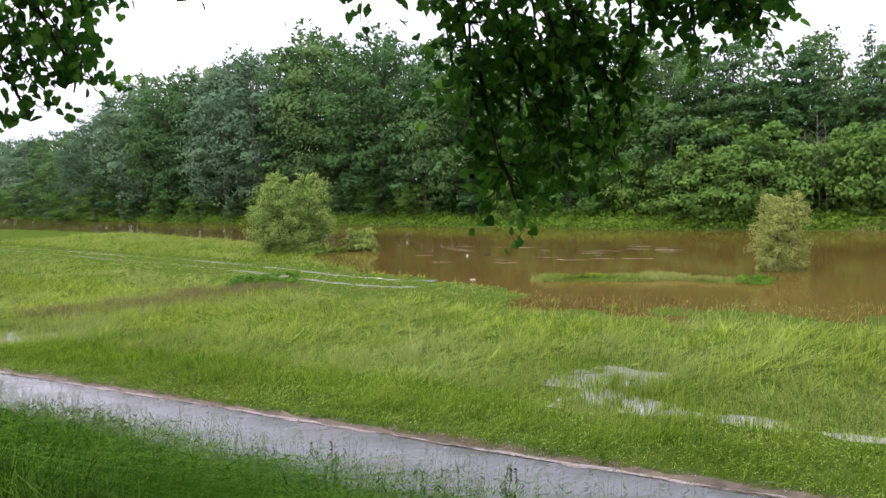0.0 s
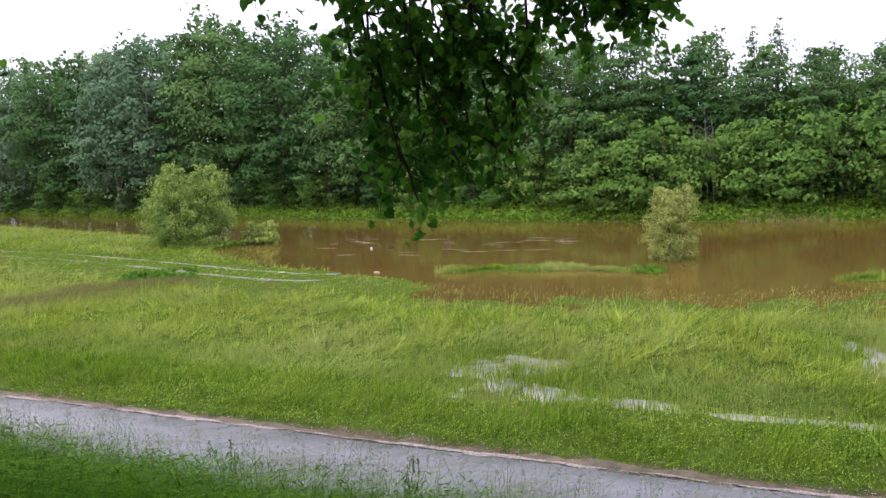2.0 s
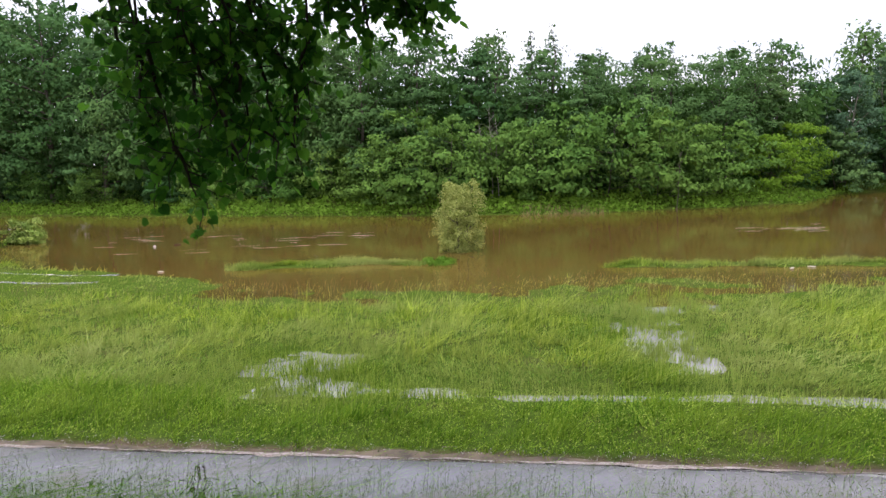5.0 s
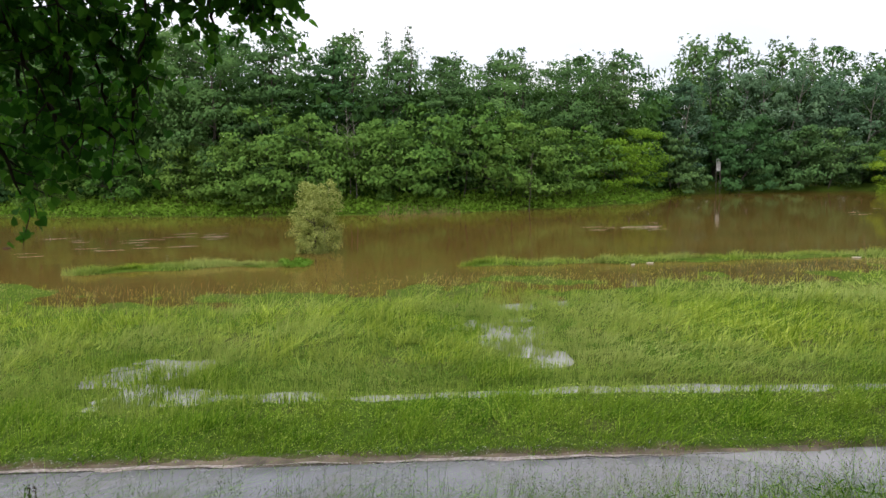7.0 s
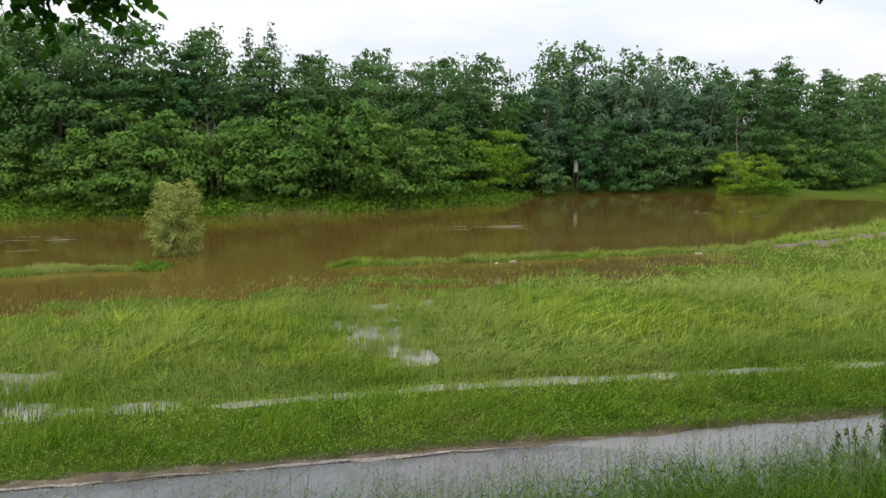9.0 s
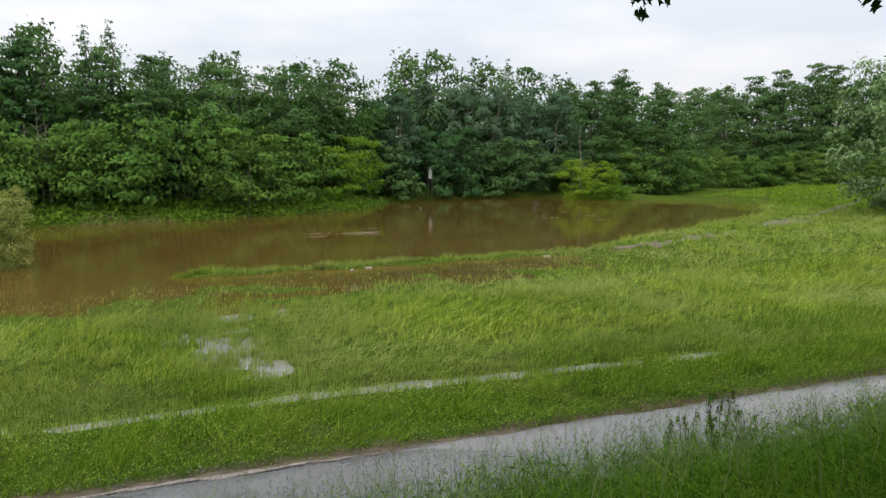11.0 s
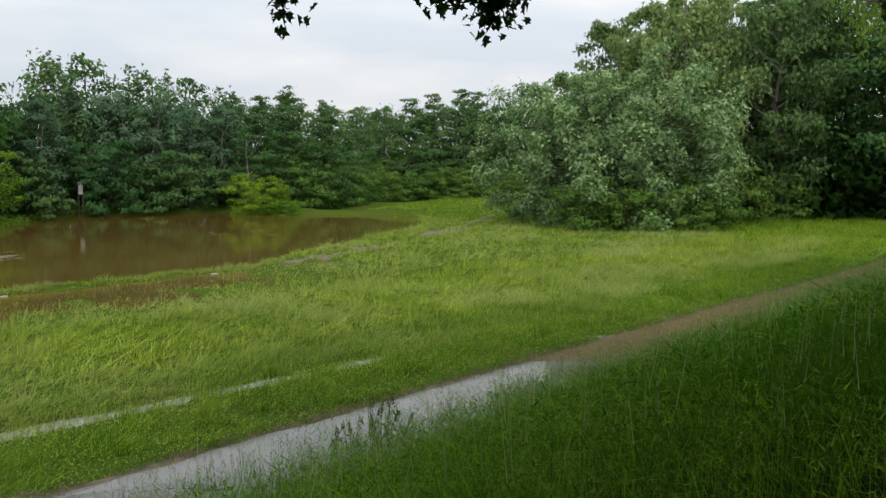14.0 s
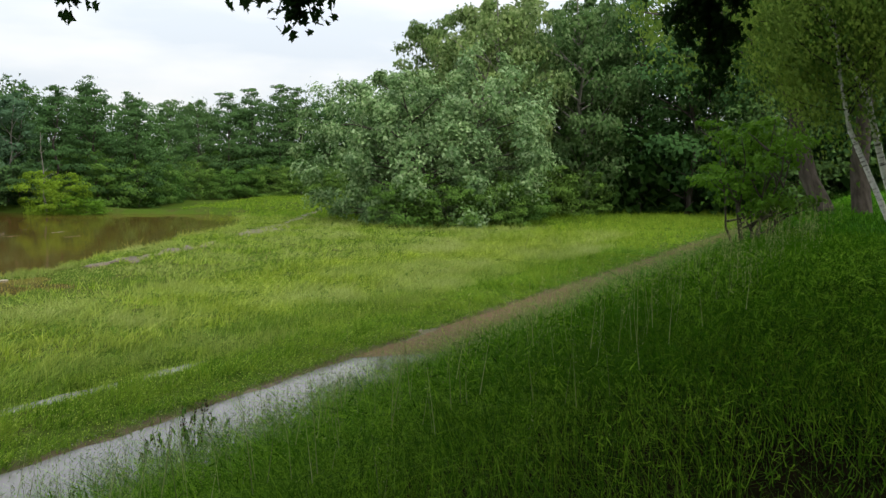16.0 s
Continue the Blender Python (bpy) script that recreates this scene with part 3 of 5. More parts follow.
# standing water over the low stretch of the path, then a film of muddy water
fs_ = np.linspace(1.5, 18.5, 60)
lo = 8.1 + 0 * fs_
hi = 11.06 + 0.06 * np.sin(1.9 * fs_) + 0.04 * np.sin(5 * fs_)
v = np.concatenate([np.stack([*to_xy(fs_, lo), 0 * fs_ + 0.036], 1), np.stack([*to_xy(fs_, hi), 0 * fs_ + 0.036], 1)])
i = np.arange(59)
tagged(new("puddle", fast_mesh("path_puddle", v, np.stack([i, i + 1, i + 61, i + 60], 1), FLOODED)), "rainwater standing over the asphalt path", "puddle", kind="structure")
ms = np.linspace(15.2, 90, 90)
v = np.concatenate([np.stack([*to_xy(ms, 8.05 + 2.9 * (1 - smooth(15.2, 18.6, ms)) + 0.25 * np.sin(2.6 * ms) * (ms < 21)), 0 * ms + 0.042], 1), np.stack([*to_xy(ms, 11.08 + 0.06 * np.sin(1.3 * ms)), 0 * ms + 0.042], 1)])
i = np.arange(89)
tagged(new("mud_film", fast_mesh("mud_film", v, np.stack([i, i + 1, i + 91, i + 90], 1), SILT)), "brown muddy water covering the path", "mud", kind="structure")

SAND, sand_t, sand_b = material("pale_washed_sand", 0.8, 0, 0.2)
sand_t.links.new(ramp(sand_t, noise_of(sand_t, 14.0, 6.0, 0.7), [(0.36, (0.13, 0.1, 0.075)), (0.5, (0.28, 0.23, 0.2)), (0.66, (0.48, 0.42, 0.39))]), sand_b.inputs["Base Color"])
es = np.linspace(-26, 5, 260)
wide = 0.7 * (0.06 + 0.045 * np.sin(1.1 * es) + 0.025 * np.sin(4.3 * es + 1) + 0.02 * np.sin(11.0 * es)) * (1 - smooth(1, 5, es)) + 0.004
edge_n = 11.0 + 0.02 * np.sin(3.1 * es) + 0.02 * np.sin(7.7 * es + 1)
rows = [(edge_n - wide, path_z(es) + 0.004), (edge_n - 0.02, path_z(es) + 0.006), (edge_n + 0.6 * wide, path_z(es) + 0.004), (edge_n + 0.6 * wide + 0.05, path_z(es) - 0.01)]
v = np.concatenate([np.stack([*to_xy(es, q), z], 1) for q, z in rows])
i, j = np.meshgrid(np.arange(259), np.arange(3), indexing="ij")
i, j = i.ravel(), j.ravel()
tagged(new("path_edge", fast_mesh("path_edge", v, np.stack([j * 260 + i, j * 260 + i + 1, (j + 1) * 260 + i + 1, (j + 1) * 260 + i], 1), SAND, True)), "pale washed sand and grit along the asphalt edge", "path edge", kind="structure")

MUD, mud_t, mud_b = material("bare_wet_mud", 0.55, 0, 0.25)
mud_t.links.new(ramp(mud_t, noise_of(mud_t, 3.0, 6.0, 0.65), [(0.35, (0.05, 0.035, 0.02)), (0.65, (0.17, 0.125, 0.075))]), mud_b.inputs["Base Color"])


def mud_patch(points, half, label):
    """Bare trodden ground, following the lie of the land."""
    q = np.array(points, float)
    u = np.linspace(0, len(q) - 1, 70)
    cx, cy = np.interp(u, np.arange(len(q)), q[:, 0]), np.interp(u, np.arange(len(q)), q[:, 1])
    way = unit(np.stack([np.gradient(cx), np.gradient(cy)], 1))
    w = half * np.sin(np.linspace(0.05, 3.09, 70)) ** 0.5 * (1 + 0.35 * np.sin(3.1 * u * len(q)) + 0.25 * np.sin(9.0 * u + 1))
    rows = [np.stack([cx - k * w * way[:, 1], cy + k * w * way[:, 0]], 1) for k in np.linspace(-1, 1, 7)]
    v = np.concatenate([np.column_stack([a, height(a[:, 0], a[:, 1]) + 0.1 * (abs(k) < 0.9) - 0.03]) for a, k in zip(rows, np.linspace(-1, 1, 7))])
    i, j = np.meshgrid(np.arange(69), np.arange(6), indexing="ij")
    i, j = i.ravel(), j.ravel()
    tagged(new("mud_patch", fast_mesh("mud_patch", v, np.stack([j * 70 + i, j * 70 + i + 1, (j + 1) * 70 + i + 1, (j + 1) * 70 + i], 1), MUD, True)), label, "mud", kind="structure")


mud_patch([(46, 33.2), (50, 34.4), (54, 35.6), (58, 37.0)], 1.3, "bare brown mud where a trail reaches the flood")
mud_patch([(58, 37.2), (66, 40.5), (75, 44.5), (86, 49.5)], 0.45, "trodden earth trail through the meadow")
mud_patch([(28, 28.6), (33, 29.4), (38, 30.6), (42, 32.0)], 0.6, "muddy water margin of the flooded meadow")

ss = np.linspace(-30, 20, 300)
lip = 11.0 + 0.05 * np.sin(0.9 * ss) + 0.04 * np.sin(2.9 * ss)
v = np.concatenate([np.stack([*to_xy(ss, lip + q), np.maximum(path_z(ss), 0.02) * a + z + 0.012 * np.sin(5.3 * ss + 9 * q)], 1) for q, a, z in ((-0.03, 1, -0.02), (0.06, 1, 0.0), (0.2, 0.5, 0.05), (0.4, 0, 0.1), (0.55, 0, 0.05))])
i, j = np.meshgrid(np.arange(299), np.arange(4), indexing="ij")
i, j = i.ravel(), j.ravel()
tagged(new("soil_shoulder", fast_mesh("soil_shoulder", v, np.stack([j * 300 + i, j * 300 + i + 1, (j + 1) * 300 + i + 1, (j + 1) * 300 + i], 1), MUD, True)), "wet brown soil shoulder beside the asphalt", "verge", kind="structure")

PEBBLE, peb_t, peb_b = material("pale_gravel", 0.6, 0, 0.3)
peb_geo = peb_t.nodes.new("ShaderNodeNewGeometry")
peb_t.links.new(ramp(peb_t, peb_geo.outputs["Random Per Island"], [(0.0, (0.10, 0.085, 0.07)), (0.5, (0.3, 0.27, 0.24)), (1.0, (0.5, 0.47, 0.44))]), peb_b.inputs["Base Color"])


def gravel(m, s0, s1, n_mid, spread, seed):
    q = np.random.default_rng(seed)
    s, n = q.uniform(s0, s1, m), n_mid + q.normal(0, spread, m)
    x, y = to_xy(s, n)
    z = np.maximum(height(x, y), np.where(n < 11.0, path_z(s), -1)) + 0.004
    size = q.uniform(0.004, 0.013, m)[:, None]
    c = np.stack([x, y, z], 1)
    corners = np.array([(1, 0, 0), (0, 1, 0), (-1, 0, 0), (0, -1, 0), (0, 0, 0.7), (0, 0, -0.4)])
    v = c[:, None] + size[:, None] * corners[None] * q.uniform(0.6, 1.4, (m, 6, 1))
    tri = np.array([(0, 1, 4), (1, 2, 4), (2, 3, 4), (3, 0, 4)])
    return fast_mesh("gravel", v.reshape(-1, 3), (6 * np.arange(m)[:, None, None] + tri[None]).reshape(-1, 3), PEBBLE)


tagged(new("gravel", gravel(9000, -24, 4, 11.05, 0.075, 61)), "pale washed gravel along the path edge", "gravel", kind="stuff")
tagged(new("gravel", gravel(1500, -24, 20, 11.2, 0.12, 62)), "scattered wet gravel at the edge of the grass", "gravel", kind="stuff")

# ---- the woods beyond the river ----
FAR_BANK = "trees of the far bank"
ALDER = [make_tree("alder_tree", "tall slender alder with layered dark green foliage", "tree", 17, 8.5, 2.0, BARK, LEAF_ALDER, 58, 74, 0.3, 11 + i, "cone" if i < 2 else "column", group=FAR_BANK, clump_r=1.8, flat=0.42, shell=0.7, sprays=2) for i in range(3)]
ASH = [make_tree("ash_tree", "tall broad deciduous tree with dense green crown", "tree", 18, 11.0, 2.5, BARK, LEAF_ASH, 60, 112, 0.31, 31 + i, "round", group=FAR_BANK, clump_r=2.3, shell=0.7, sprays=2) for i in range(3)]
# western trees: distance haze is put into their blue-green leaf colour
HAZE_TINTED = [make_tree("aspen_tree", "tall tree with a soft dense crown, tinted blue-green for haze", "tree", 18, 10.5, 2.5, BARK_PALE, LEAF_POPLAR, 60, 108, 0.31, 35 + i, "round" if i else "column", group=FAR_BANK, clump_r=2.2, shell=0.7, sprays=2) for i in range(2)]
BACK = [make_tree("woodland_tree", "tall green tree deeper in the woods", "tree", 18, 11.5, 3, BARK, LEAF_ASH, 46, 34, 0.52, 41 + i, "round" if i else "column", group="trees deeper in the woods", clump_r=2.3) for i in range(2)]
POPLAR = [make_tree("poplar_tree", "tall grey-green poplar with several upright spires", "tree", 17, 7.5, 1.2, BARK_PALE, LEAF_POPLAR, 80, 80, 0.28, 51 + i, "column", 3, group=FAR_BANK, clump_r=1.6, flat=0.85, shell=0.6, sprays=2) for i in range(2)]
SHRUB = [make_tree("hazel_shrub", "dense green shrub along the edge of the woods", "shrub", 7, 8.0, 0.2, BARK, LEAF_HAZEL, 48, 62, 0.28, 71 + i, "bush" if i else "egg", 4, 0.08, "shrubs of the far bank", 1.5, shell=0.8, flat=0.55, sprays=2) for i in range(3)]
DIM = [make_tree("alder_shrub", "dark green young alder leaning over the water", "shrub", 7, 6.0, 0.2, BARK, LEAF_ALDER, 44, 60, 0.28, 76 + i, "egg", 2, 0.08, "shrubs of the far bank", 1.35, shell=0.7, flat=0.45, sprays=2) for i in range(2)]
LIME = make_tree("bright_shrub", "bright yellow-green rounded shrub on the bank", "shrub", 7, 8.0, 0.2, BARK, LEAF_LIME, 60, 74, 0.26, 81, "bush", 4, 0.08, "shrubs of the far bank", 1.35, shell=0.8, flat=0.55, sprays=2)
used = set()


def place(proto, x, y, size=1.0, tall=1.0, turn=None):
    turn = rng.uniform(0, 360) if turn is None else turn
    m = planted(proto, x, y, size, turn, 0.05, tall)
    if proto.name not in used:
        used.add(proto.name)
        proto.matrix_basis = m
        return proto
    src = proto.copy()
    scene.collection.objects.link(src)
    src.matrix_basis = m
    for c in proto.children:
        k = c.copy()
        k.parent = src
        scene.collection.objects.link(k)
    return src


# skyline of the woods: bearing, height angle of the tops
SKY = np.array([(-60, 3.5), (-54, 3.8), (-50, 4.1), (-46.5, 4.7), (-44.5, 6.5), (-42.4, 8.3), (-40, 7.9), (-37.6, 9.1), (-34.4, 10.2), (-31, 11.2), (-27, 10.9), (-23.6, 10.2),
                (-20, 10), (-14, 9.8), (-9, 9.6), (-4, 8.7), (-1, 8.8), (0.5, 9.2), (2.3, 9.2), (3.5, 7.9), (7.2, 7.9), (11.2, 7.5), (14.6, 7.4), (18.2, 7.3), (21.8, 7.6), (24.9, 6.3), (27.9, 7.5), (31.6, 7.8), (36.4, 7.8), (39.7, 6.8), (41, 6.0)])


def bank_distance(az):
    d = np.linspace(30, 330, 601)
    x, y = d * np.sin(radians(az)), d * np.cos(radians(az))
    return float(d[np.argmax(y > line_y(FAR, x))])


az = -52.0
i = 0
while az < 41.5:
    d0 = bank_distance(az)
    el = float(np.interp(az, SKY[:, 0], SKY[:, 1]))
    d = d0 + rng.uniform(7, 11)
    top = EYE_Z + d * math.tan(radians(el)) * rng.uniform(0.93, 1.02)
    if az > 25:
        kind, hh = POPLAR[i % 2], 17
    elif -2 < az < 12 or i % 3 == 0:
        kind, hh = ALDER[i % 3], 17
    else:
        kind, hh = (HAZE_TINTED[i % 2] if az < -22 and i % 5 < 3 else ASH[i % 3]), 18
    p = polar(az, d, z=0)
    size = min(1.5, max(0.8, top / hh))
    place(kind, p.x, p.y, size, (top - 1.2) / hh / size)
    d2 = d + rng.uniform(7, 12)
    top2 = EYE_Z + d2 * math.tan(radians(el)) * rng.uniform(0.86, 0.99)
    p = polar(az + rng.uniform(0.5, 1.5), d2, z=0)
    kind2 = BACK[i % 2]
    size = min(1.4, max(0.8, top2 / 18))
    place(kind2, p.x, p.y, size, top2 / 18 / size)
    az += math.degrees(4.6 / d0) * rng.uniform(0.8, 1.15)
    i += 1

# slim spires standing above the rest
SPIRE = make_tree("larch_tree", "slender dark spire with thin layered branches", "tree", 15, 4.4, 2, BARK, LEAF_ALDER, 70, 12, 0.22, 61, "cone", 1, 0.16, "spires above the woods", 0.8, shell=0.3, flat=0.4)
for az, el in ((4.9, 9.0), (7.3, 9.1), (9.1, 9.6), (12.0, 7.5), (14.6, 7.3), (-42, 8.7), (20.5, 7.2), (22.6, 7.3), (30.5, 7.5), (36.5, 7.5), (17, 7.1)):
    d = bank_distance(az) + 9.5
    p = polar(az, d, z=0)
    top = EYE_Z + d * math.tan(radians(el))
    place(SPIRE, p.x, p.y, 1.0, (top - 1) / 15)

# shrub layer in front: bearing, height angle of the tops
LOW = np.array([(-60, 1), (-50, 1.5), (-40, 0.2), (-30, 0.2), (-22, 0.5), (-15, 0.8), (-8, 1.5), (-4, 2.4), (1.6, 3.7), (6, 3.1), (9, 3.4), (12.5, 4.2), (15.5, 3.2), (18.3, 2.8), (20.5, 2.8), (22.5, 3.6), (24.5, 1.8), (28, 2.8), (32.4, 3.4), (35, 2.6), (41, 1.5)])
az, i = -52.0, 0
while az < 41.5:
    d0 = bank_distance(az)
    d = d0 + (rng.uniform(5.0, 7.0) if az < 28 else rng.uniform(1.5, 3))
    top = EYE_Z - 0.8 + d * math.tan(radians(float(np.interp(az, LOW[:, 0], LOW[:, 1])))) * rng.uniform(0.8, 1.1)
    p = polar(az, d, z=0)
    kind = LIME if abs(az - 23.5) < 1.6 else DIM[i % 2] if az > 27.2 or (az < -12 and i % 3 == 0) else SHRUB[i % 3]
    size = min(1.25, max(0.5, top / 7))
    place(kind, p.x, p.y, size, top / 7 / size)
    az += math.degrees(4.9 / d0) * rng.uniform(0.75, 1.2)
    i += 1

# filler undergrowth between the trunks, woodland shade put into its near-black colour
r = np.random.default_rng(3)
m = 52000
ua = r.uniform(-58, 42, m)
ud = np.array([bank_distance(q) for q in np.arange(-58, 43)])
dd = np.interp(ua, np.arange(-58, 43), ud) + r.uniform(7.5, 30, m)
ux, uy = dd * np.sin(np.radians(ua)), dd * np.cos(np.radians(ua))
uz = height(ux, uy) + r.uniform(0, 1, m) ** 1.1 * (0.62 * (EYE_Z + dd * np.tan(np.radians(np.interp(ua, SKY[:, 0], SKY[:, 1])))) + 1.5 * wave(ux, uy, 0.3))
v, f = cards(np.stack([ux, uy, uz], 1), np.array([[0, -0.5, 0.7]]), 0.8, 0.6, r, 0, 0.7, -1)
tagged(new("undergrowth", fast_mesh("undergrowth", v, f, LEAF_SHADE_DARK)), "filler leaves between the tree trunks, coloured dark for woodland shade", "undergrowth", kind="stuff")

# low herbs on the far bank
m = 26000
ua = r.uniform(-50, 56, m)
dd = np.interp(ua, np.arange(-58, 43), ud) + r.uniform(-1.2, 6.5, m)
ux, uy = dd * np.sin(np.radians(ua)), dd * np.cos(np.radians(ua))
uz = height(ux, uy)
ok = (uz > 0.0) & (ua < 29)
ux, uy, uz = ux[ok], uy[ok], uz[ok]
uz = uz + r.uniform(0, 1, len(ux)) ** 1.5 * (0.55 + 0.35 * wave(ux, uy, 0.7))
v, f = cards(np.stack([ux, uy, uz], 1), np.array([[0, -0.3, 1.0]]), 0.34, 0.22, r)
tagged(new("bank_herbs", fast_mesh("bank_herbs", v, f, HERB)), "bright green nettles and herbs on the far bank", "herbs", kind="stuff")

# ---- the bend of the river, right-hand woods ----
for az, d, el, kind, hh in ((42.5, 104, 5.6, 0, 17), (45, 106, 6.5, 1, 17), (47.5, 110, 5.7, 2, 17), (44, 116, 6.0, 1, 17), (49.5, 140, 5.0, 0, 17), (51.5, 148, 5.3, 2, 17), (53.5, 150, 5.9, 1, 17),
                            (55, 152, 6.2, 2, 17), (57, 155, 6.4, 0, 17), (58.5, 156, 6.2, 2, 17), (60.5, 158, 5.6, 1, 17), (62.5, 160, 5.6, 2, 17), (50.5, 160, 4.8, 1, 17), (64.5, 160, 5.5, 0, 17)):
    p = polar(az, d, z=0)
    top = EYE_Z + d * math.tan(radians(el))
    size = top / hh * (0.95 if d < 120 else 1.0)
    place(ALDER[(kind + int(az)) % 3], p.x, p.y, size, top / hh / size)
for k, az in enumerate(np.arange(41, 69, 1.7)):
    d = 122 if az < 49 else 172
    p = polar(float(az), d + float(rng.uniform(-4, 4)), z=0)
    top = EYE_Z + d * math.tan(radians(4.9 + float(rng.uniform(-0.5, 0.6))))
    place(BACK[k % 2], p.x, p.y, top / 18, 1.0)
for az, d, hgt in ((42.3, 98, 5.4), (49, 128, 6), (50.5, 140, 7), (52.5, 143, 6), (54.5, 146, 6.5), (56.5, 147, 6), (58.3, 148, 6), (60.5, 150, 6), (47.2, 112, 5.5), (45.6, 106, 7), (43.6, 108, 8), (46.6, 118, 8), (48.3, 122, 7), (51.5, 152, 9), (53.5, 154, 9), (55.5, 155, 9), (57.5, 156, 9), (59.5, 158, 9), (62, 158, 8)):
    p = polar(az, d, z=0)
    place(LIME if az < 43 else SHRUB[int(az) % 3], p.x, p.y, hgt / 7, 1.0)
p = polar(44.2, 95.5, z=0)
place(LIME, p.x, p.y, 0.5, 0.7)

BIG = make_tree("silver_willow", "big rounded silver-green willow touching the meadow", "tree", 15.8, 18.5, 0.2, BARK, LEAF_SILVER, 210, 180, 0.31, 91, "bush", 5, 0.35, "", 1.7, shell=0.9, flat=0.9, sprays=3)
p = polar(68.2, 74.5, z=0)
place(BIG, p.x, p.y, 1.0, 1.0, 20)
TALLW = make_tree("white_willow", "tall pale green willow with hanging foliage", "tree", 24, 13, 3, BARK_PALE, LEAF_TALLW, 120, 120, 0.4, 95, "round", 2, 0.45, "trees beside the meadow", 2.3, 0.4, shell=0.75, sprays=2)
for az, d, sz, tl in ((73.0, 88, 1.05, 1.15), (79.5, 92, 1.0, 1.25), (70, 100, 1.1, 1.05), (77, 105, 1.1, 1.2)):
    p = polar(az, d, z=0)
    place(TALLW, p.x, p.y, sz, tl)
for az, d, k, top in ((83, 96, 0, 26), (86.5, 90, 1, 27), (90, 95, 2, 27), (93.5, 88, 0, 26), (97, 92, 1, 28), (101, 90, 2, 28), (105, 95, 0, 28), (75, 118, 1, 28), (81, 120, 2, 28), (88, 118, 0, 30), (95, 115, 1, 30), (109, 90, 2, 26), (113, 80, 0, 24)):
    p = polar(az, d, z=0)
    place(ASH[k], p.x, p.y, top / 18, 1.0)
for az, d, hgt in ((73, 74, 5), (76, 80, 6), (79, 86, 5), (94, 90, 4), (98, 92, 4), (102, 90, 5), (106, 90, 5), (75, 72, 3), (66.5, 65.5, 4.6), (70, 65, 4.2), (72.8, 67, 4.4), (74.6, 70, 4.2)):
    p = polar(az, d, z=0)
    place(SHRUB[int(d) % 3], p.x, p.y, hgt / 7, 1.0)
# eastern filler leaves, darkened in colour for the shade inside the wood
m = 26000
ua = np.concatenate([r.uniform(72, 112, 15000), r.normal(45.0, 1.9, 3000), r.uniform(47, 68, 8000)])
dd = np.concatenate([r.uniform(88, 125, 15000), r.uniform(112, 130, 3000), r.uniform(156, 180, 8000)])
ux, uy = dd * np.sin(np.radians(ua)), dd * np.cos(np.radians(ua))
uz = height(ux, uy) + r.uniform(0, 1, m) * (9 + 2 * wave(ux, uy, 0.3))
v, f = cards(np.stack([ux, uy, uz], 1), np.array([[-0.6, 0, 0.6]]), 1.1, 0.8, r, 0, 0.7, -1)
tagged(new("undergrowth", fast_mesh("undergrowth_east", v, f, LEAF_SHADE_DARK)), "filler leaves in the meadow woods, coloured dark for woodland shade", "undergrowth", kind="stuff")

# birches and a thin shrub on the dyke
BIRCH_TREE = make_tree("birch_tree", "white-barked birch with drooping fine foliage", "tree", 12, 6.5, 5.6, BIRCH, LEAF_BIRCH, 70, 120, 0.13, 101, "round", 1, 0.12, "birches on the dyke", 1.1, 2.2)


def leaning(proto, az, d, size, tilt, turn):
    """Stand a tree on the dyke, tilted towards the river."""
    p = polar(az, d, z=0)
    z = float(height(np.array([p.x]), np.array([p.y]))[0]) - 0.1
    ob = place(proto, p.x, p.y, size, 1.0, 0)
    ob.matrix_basis = pose(p.x, p.y, z, -tilt) @ pose(0, 0, 0, 0, 0, turn) @ Matrix.Diagonal((size, size, size, 1))


for az, d, sz, tilt, turn in ((99.6, 27, 0.85, 22, 0), (100.0, 28.5, 1.1, 17, 130), (104.5, 27, 1.2, 4, 220), (101.5, 38, 1.3, 5, 80)):
    leaning(BIRCH_TREE, az, d, sz, tilt, turn)
OLDW = make_tree("leaning_willow", "old willow with two thick grey leaning trunks", "tree", 15, 10, 7.5, BARK, LEAF_BIRCH, 70, 120, 0.17, 103, "round", 2, 0.55, "", 1.5, 1.0, foot=0.05)
leaning(OLDW, 96.8, 34, 1.0, 13, 70)
THIN = make_tree("elder_shrub", "thin many-stemmed shrub with yellow-green leaves", "shrub", 3.9, 2.7, 1.3, BARK, LEAF_LIME, 46, 40, 0.11, 105, "bush", 9, 0.11, "", 0.42, foot=0.05)
p = polar(91.3, 19.5, z=0)
place(THIN, p.x, p.y, 1.0, 1.0)

# willows standing in the flood
LBUSH = make_tree("flooded_willow", "rounded green willow bush standing in flood water", "bush", 6.2, 5.0, 0.1, BARK, LEAF_OSIER, 150, 130, 0.13, 111, "column", 4, 0.16, "willows in the river", 0.66, shell=0.75, flat=1.1, foot=0.1)
LBUSH.matrix_basis = pose(-29.8, 46.6, -0.3)
RBUSH = make_tree("flooded_willow", "sparse yellowish willow bush standing in brown water", "bush", 4.3, 2.3, 0.1, BARK, LEAF_DRY, 100, 80, 0.085, 113, "column", 3, 0.1, "willows in the river", 0.34, flat=1.2, foot=0.06)
RBUSH.matrix_basis = pose(1.3, 38.2, -0.35)
SMALL = make_tree("flooded_willow", "small low willow sprout beside the flooded bush", "bush", 1.9, 2.2, 0.0, BARK, LEAF_OSIER, 30, 50, 0.16, 115, "bush", 4, 0.05, "willows in the river", 0.4)
SMALL.matrix_basis = pose(-25.6, 48.6, -0.3)

# ---- grass ----
r = np.random.default_rng(21)


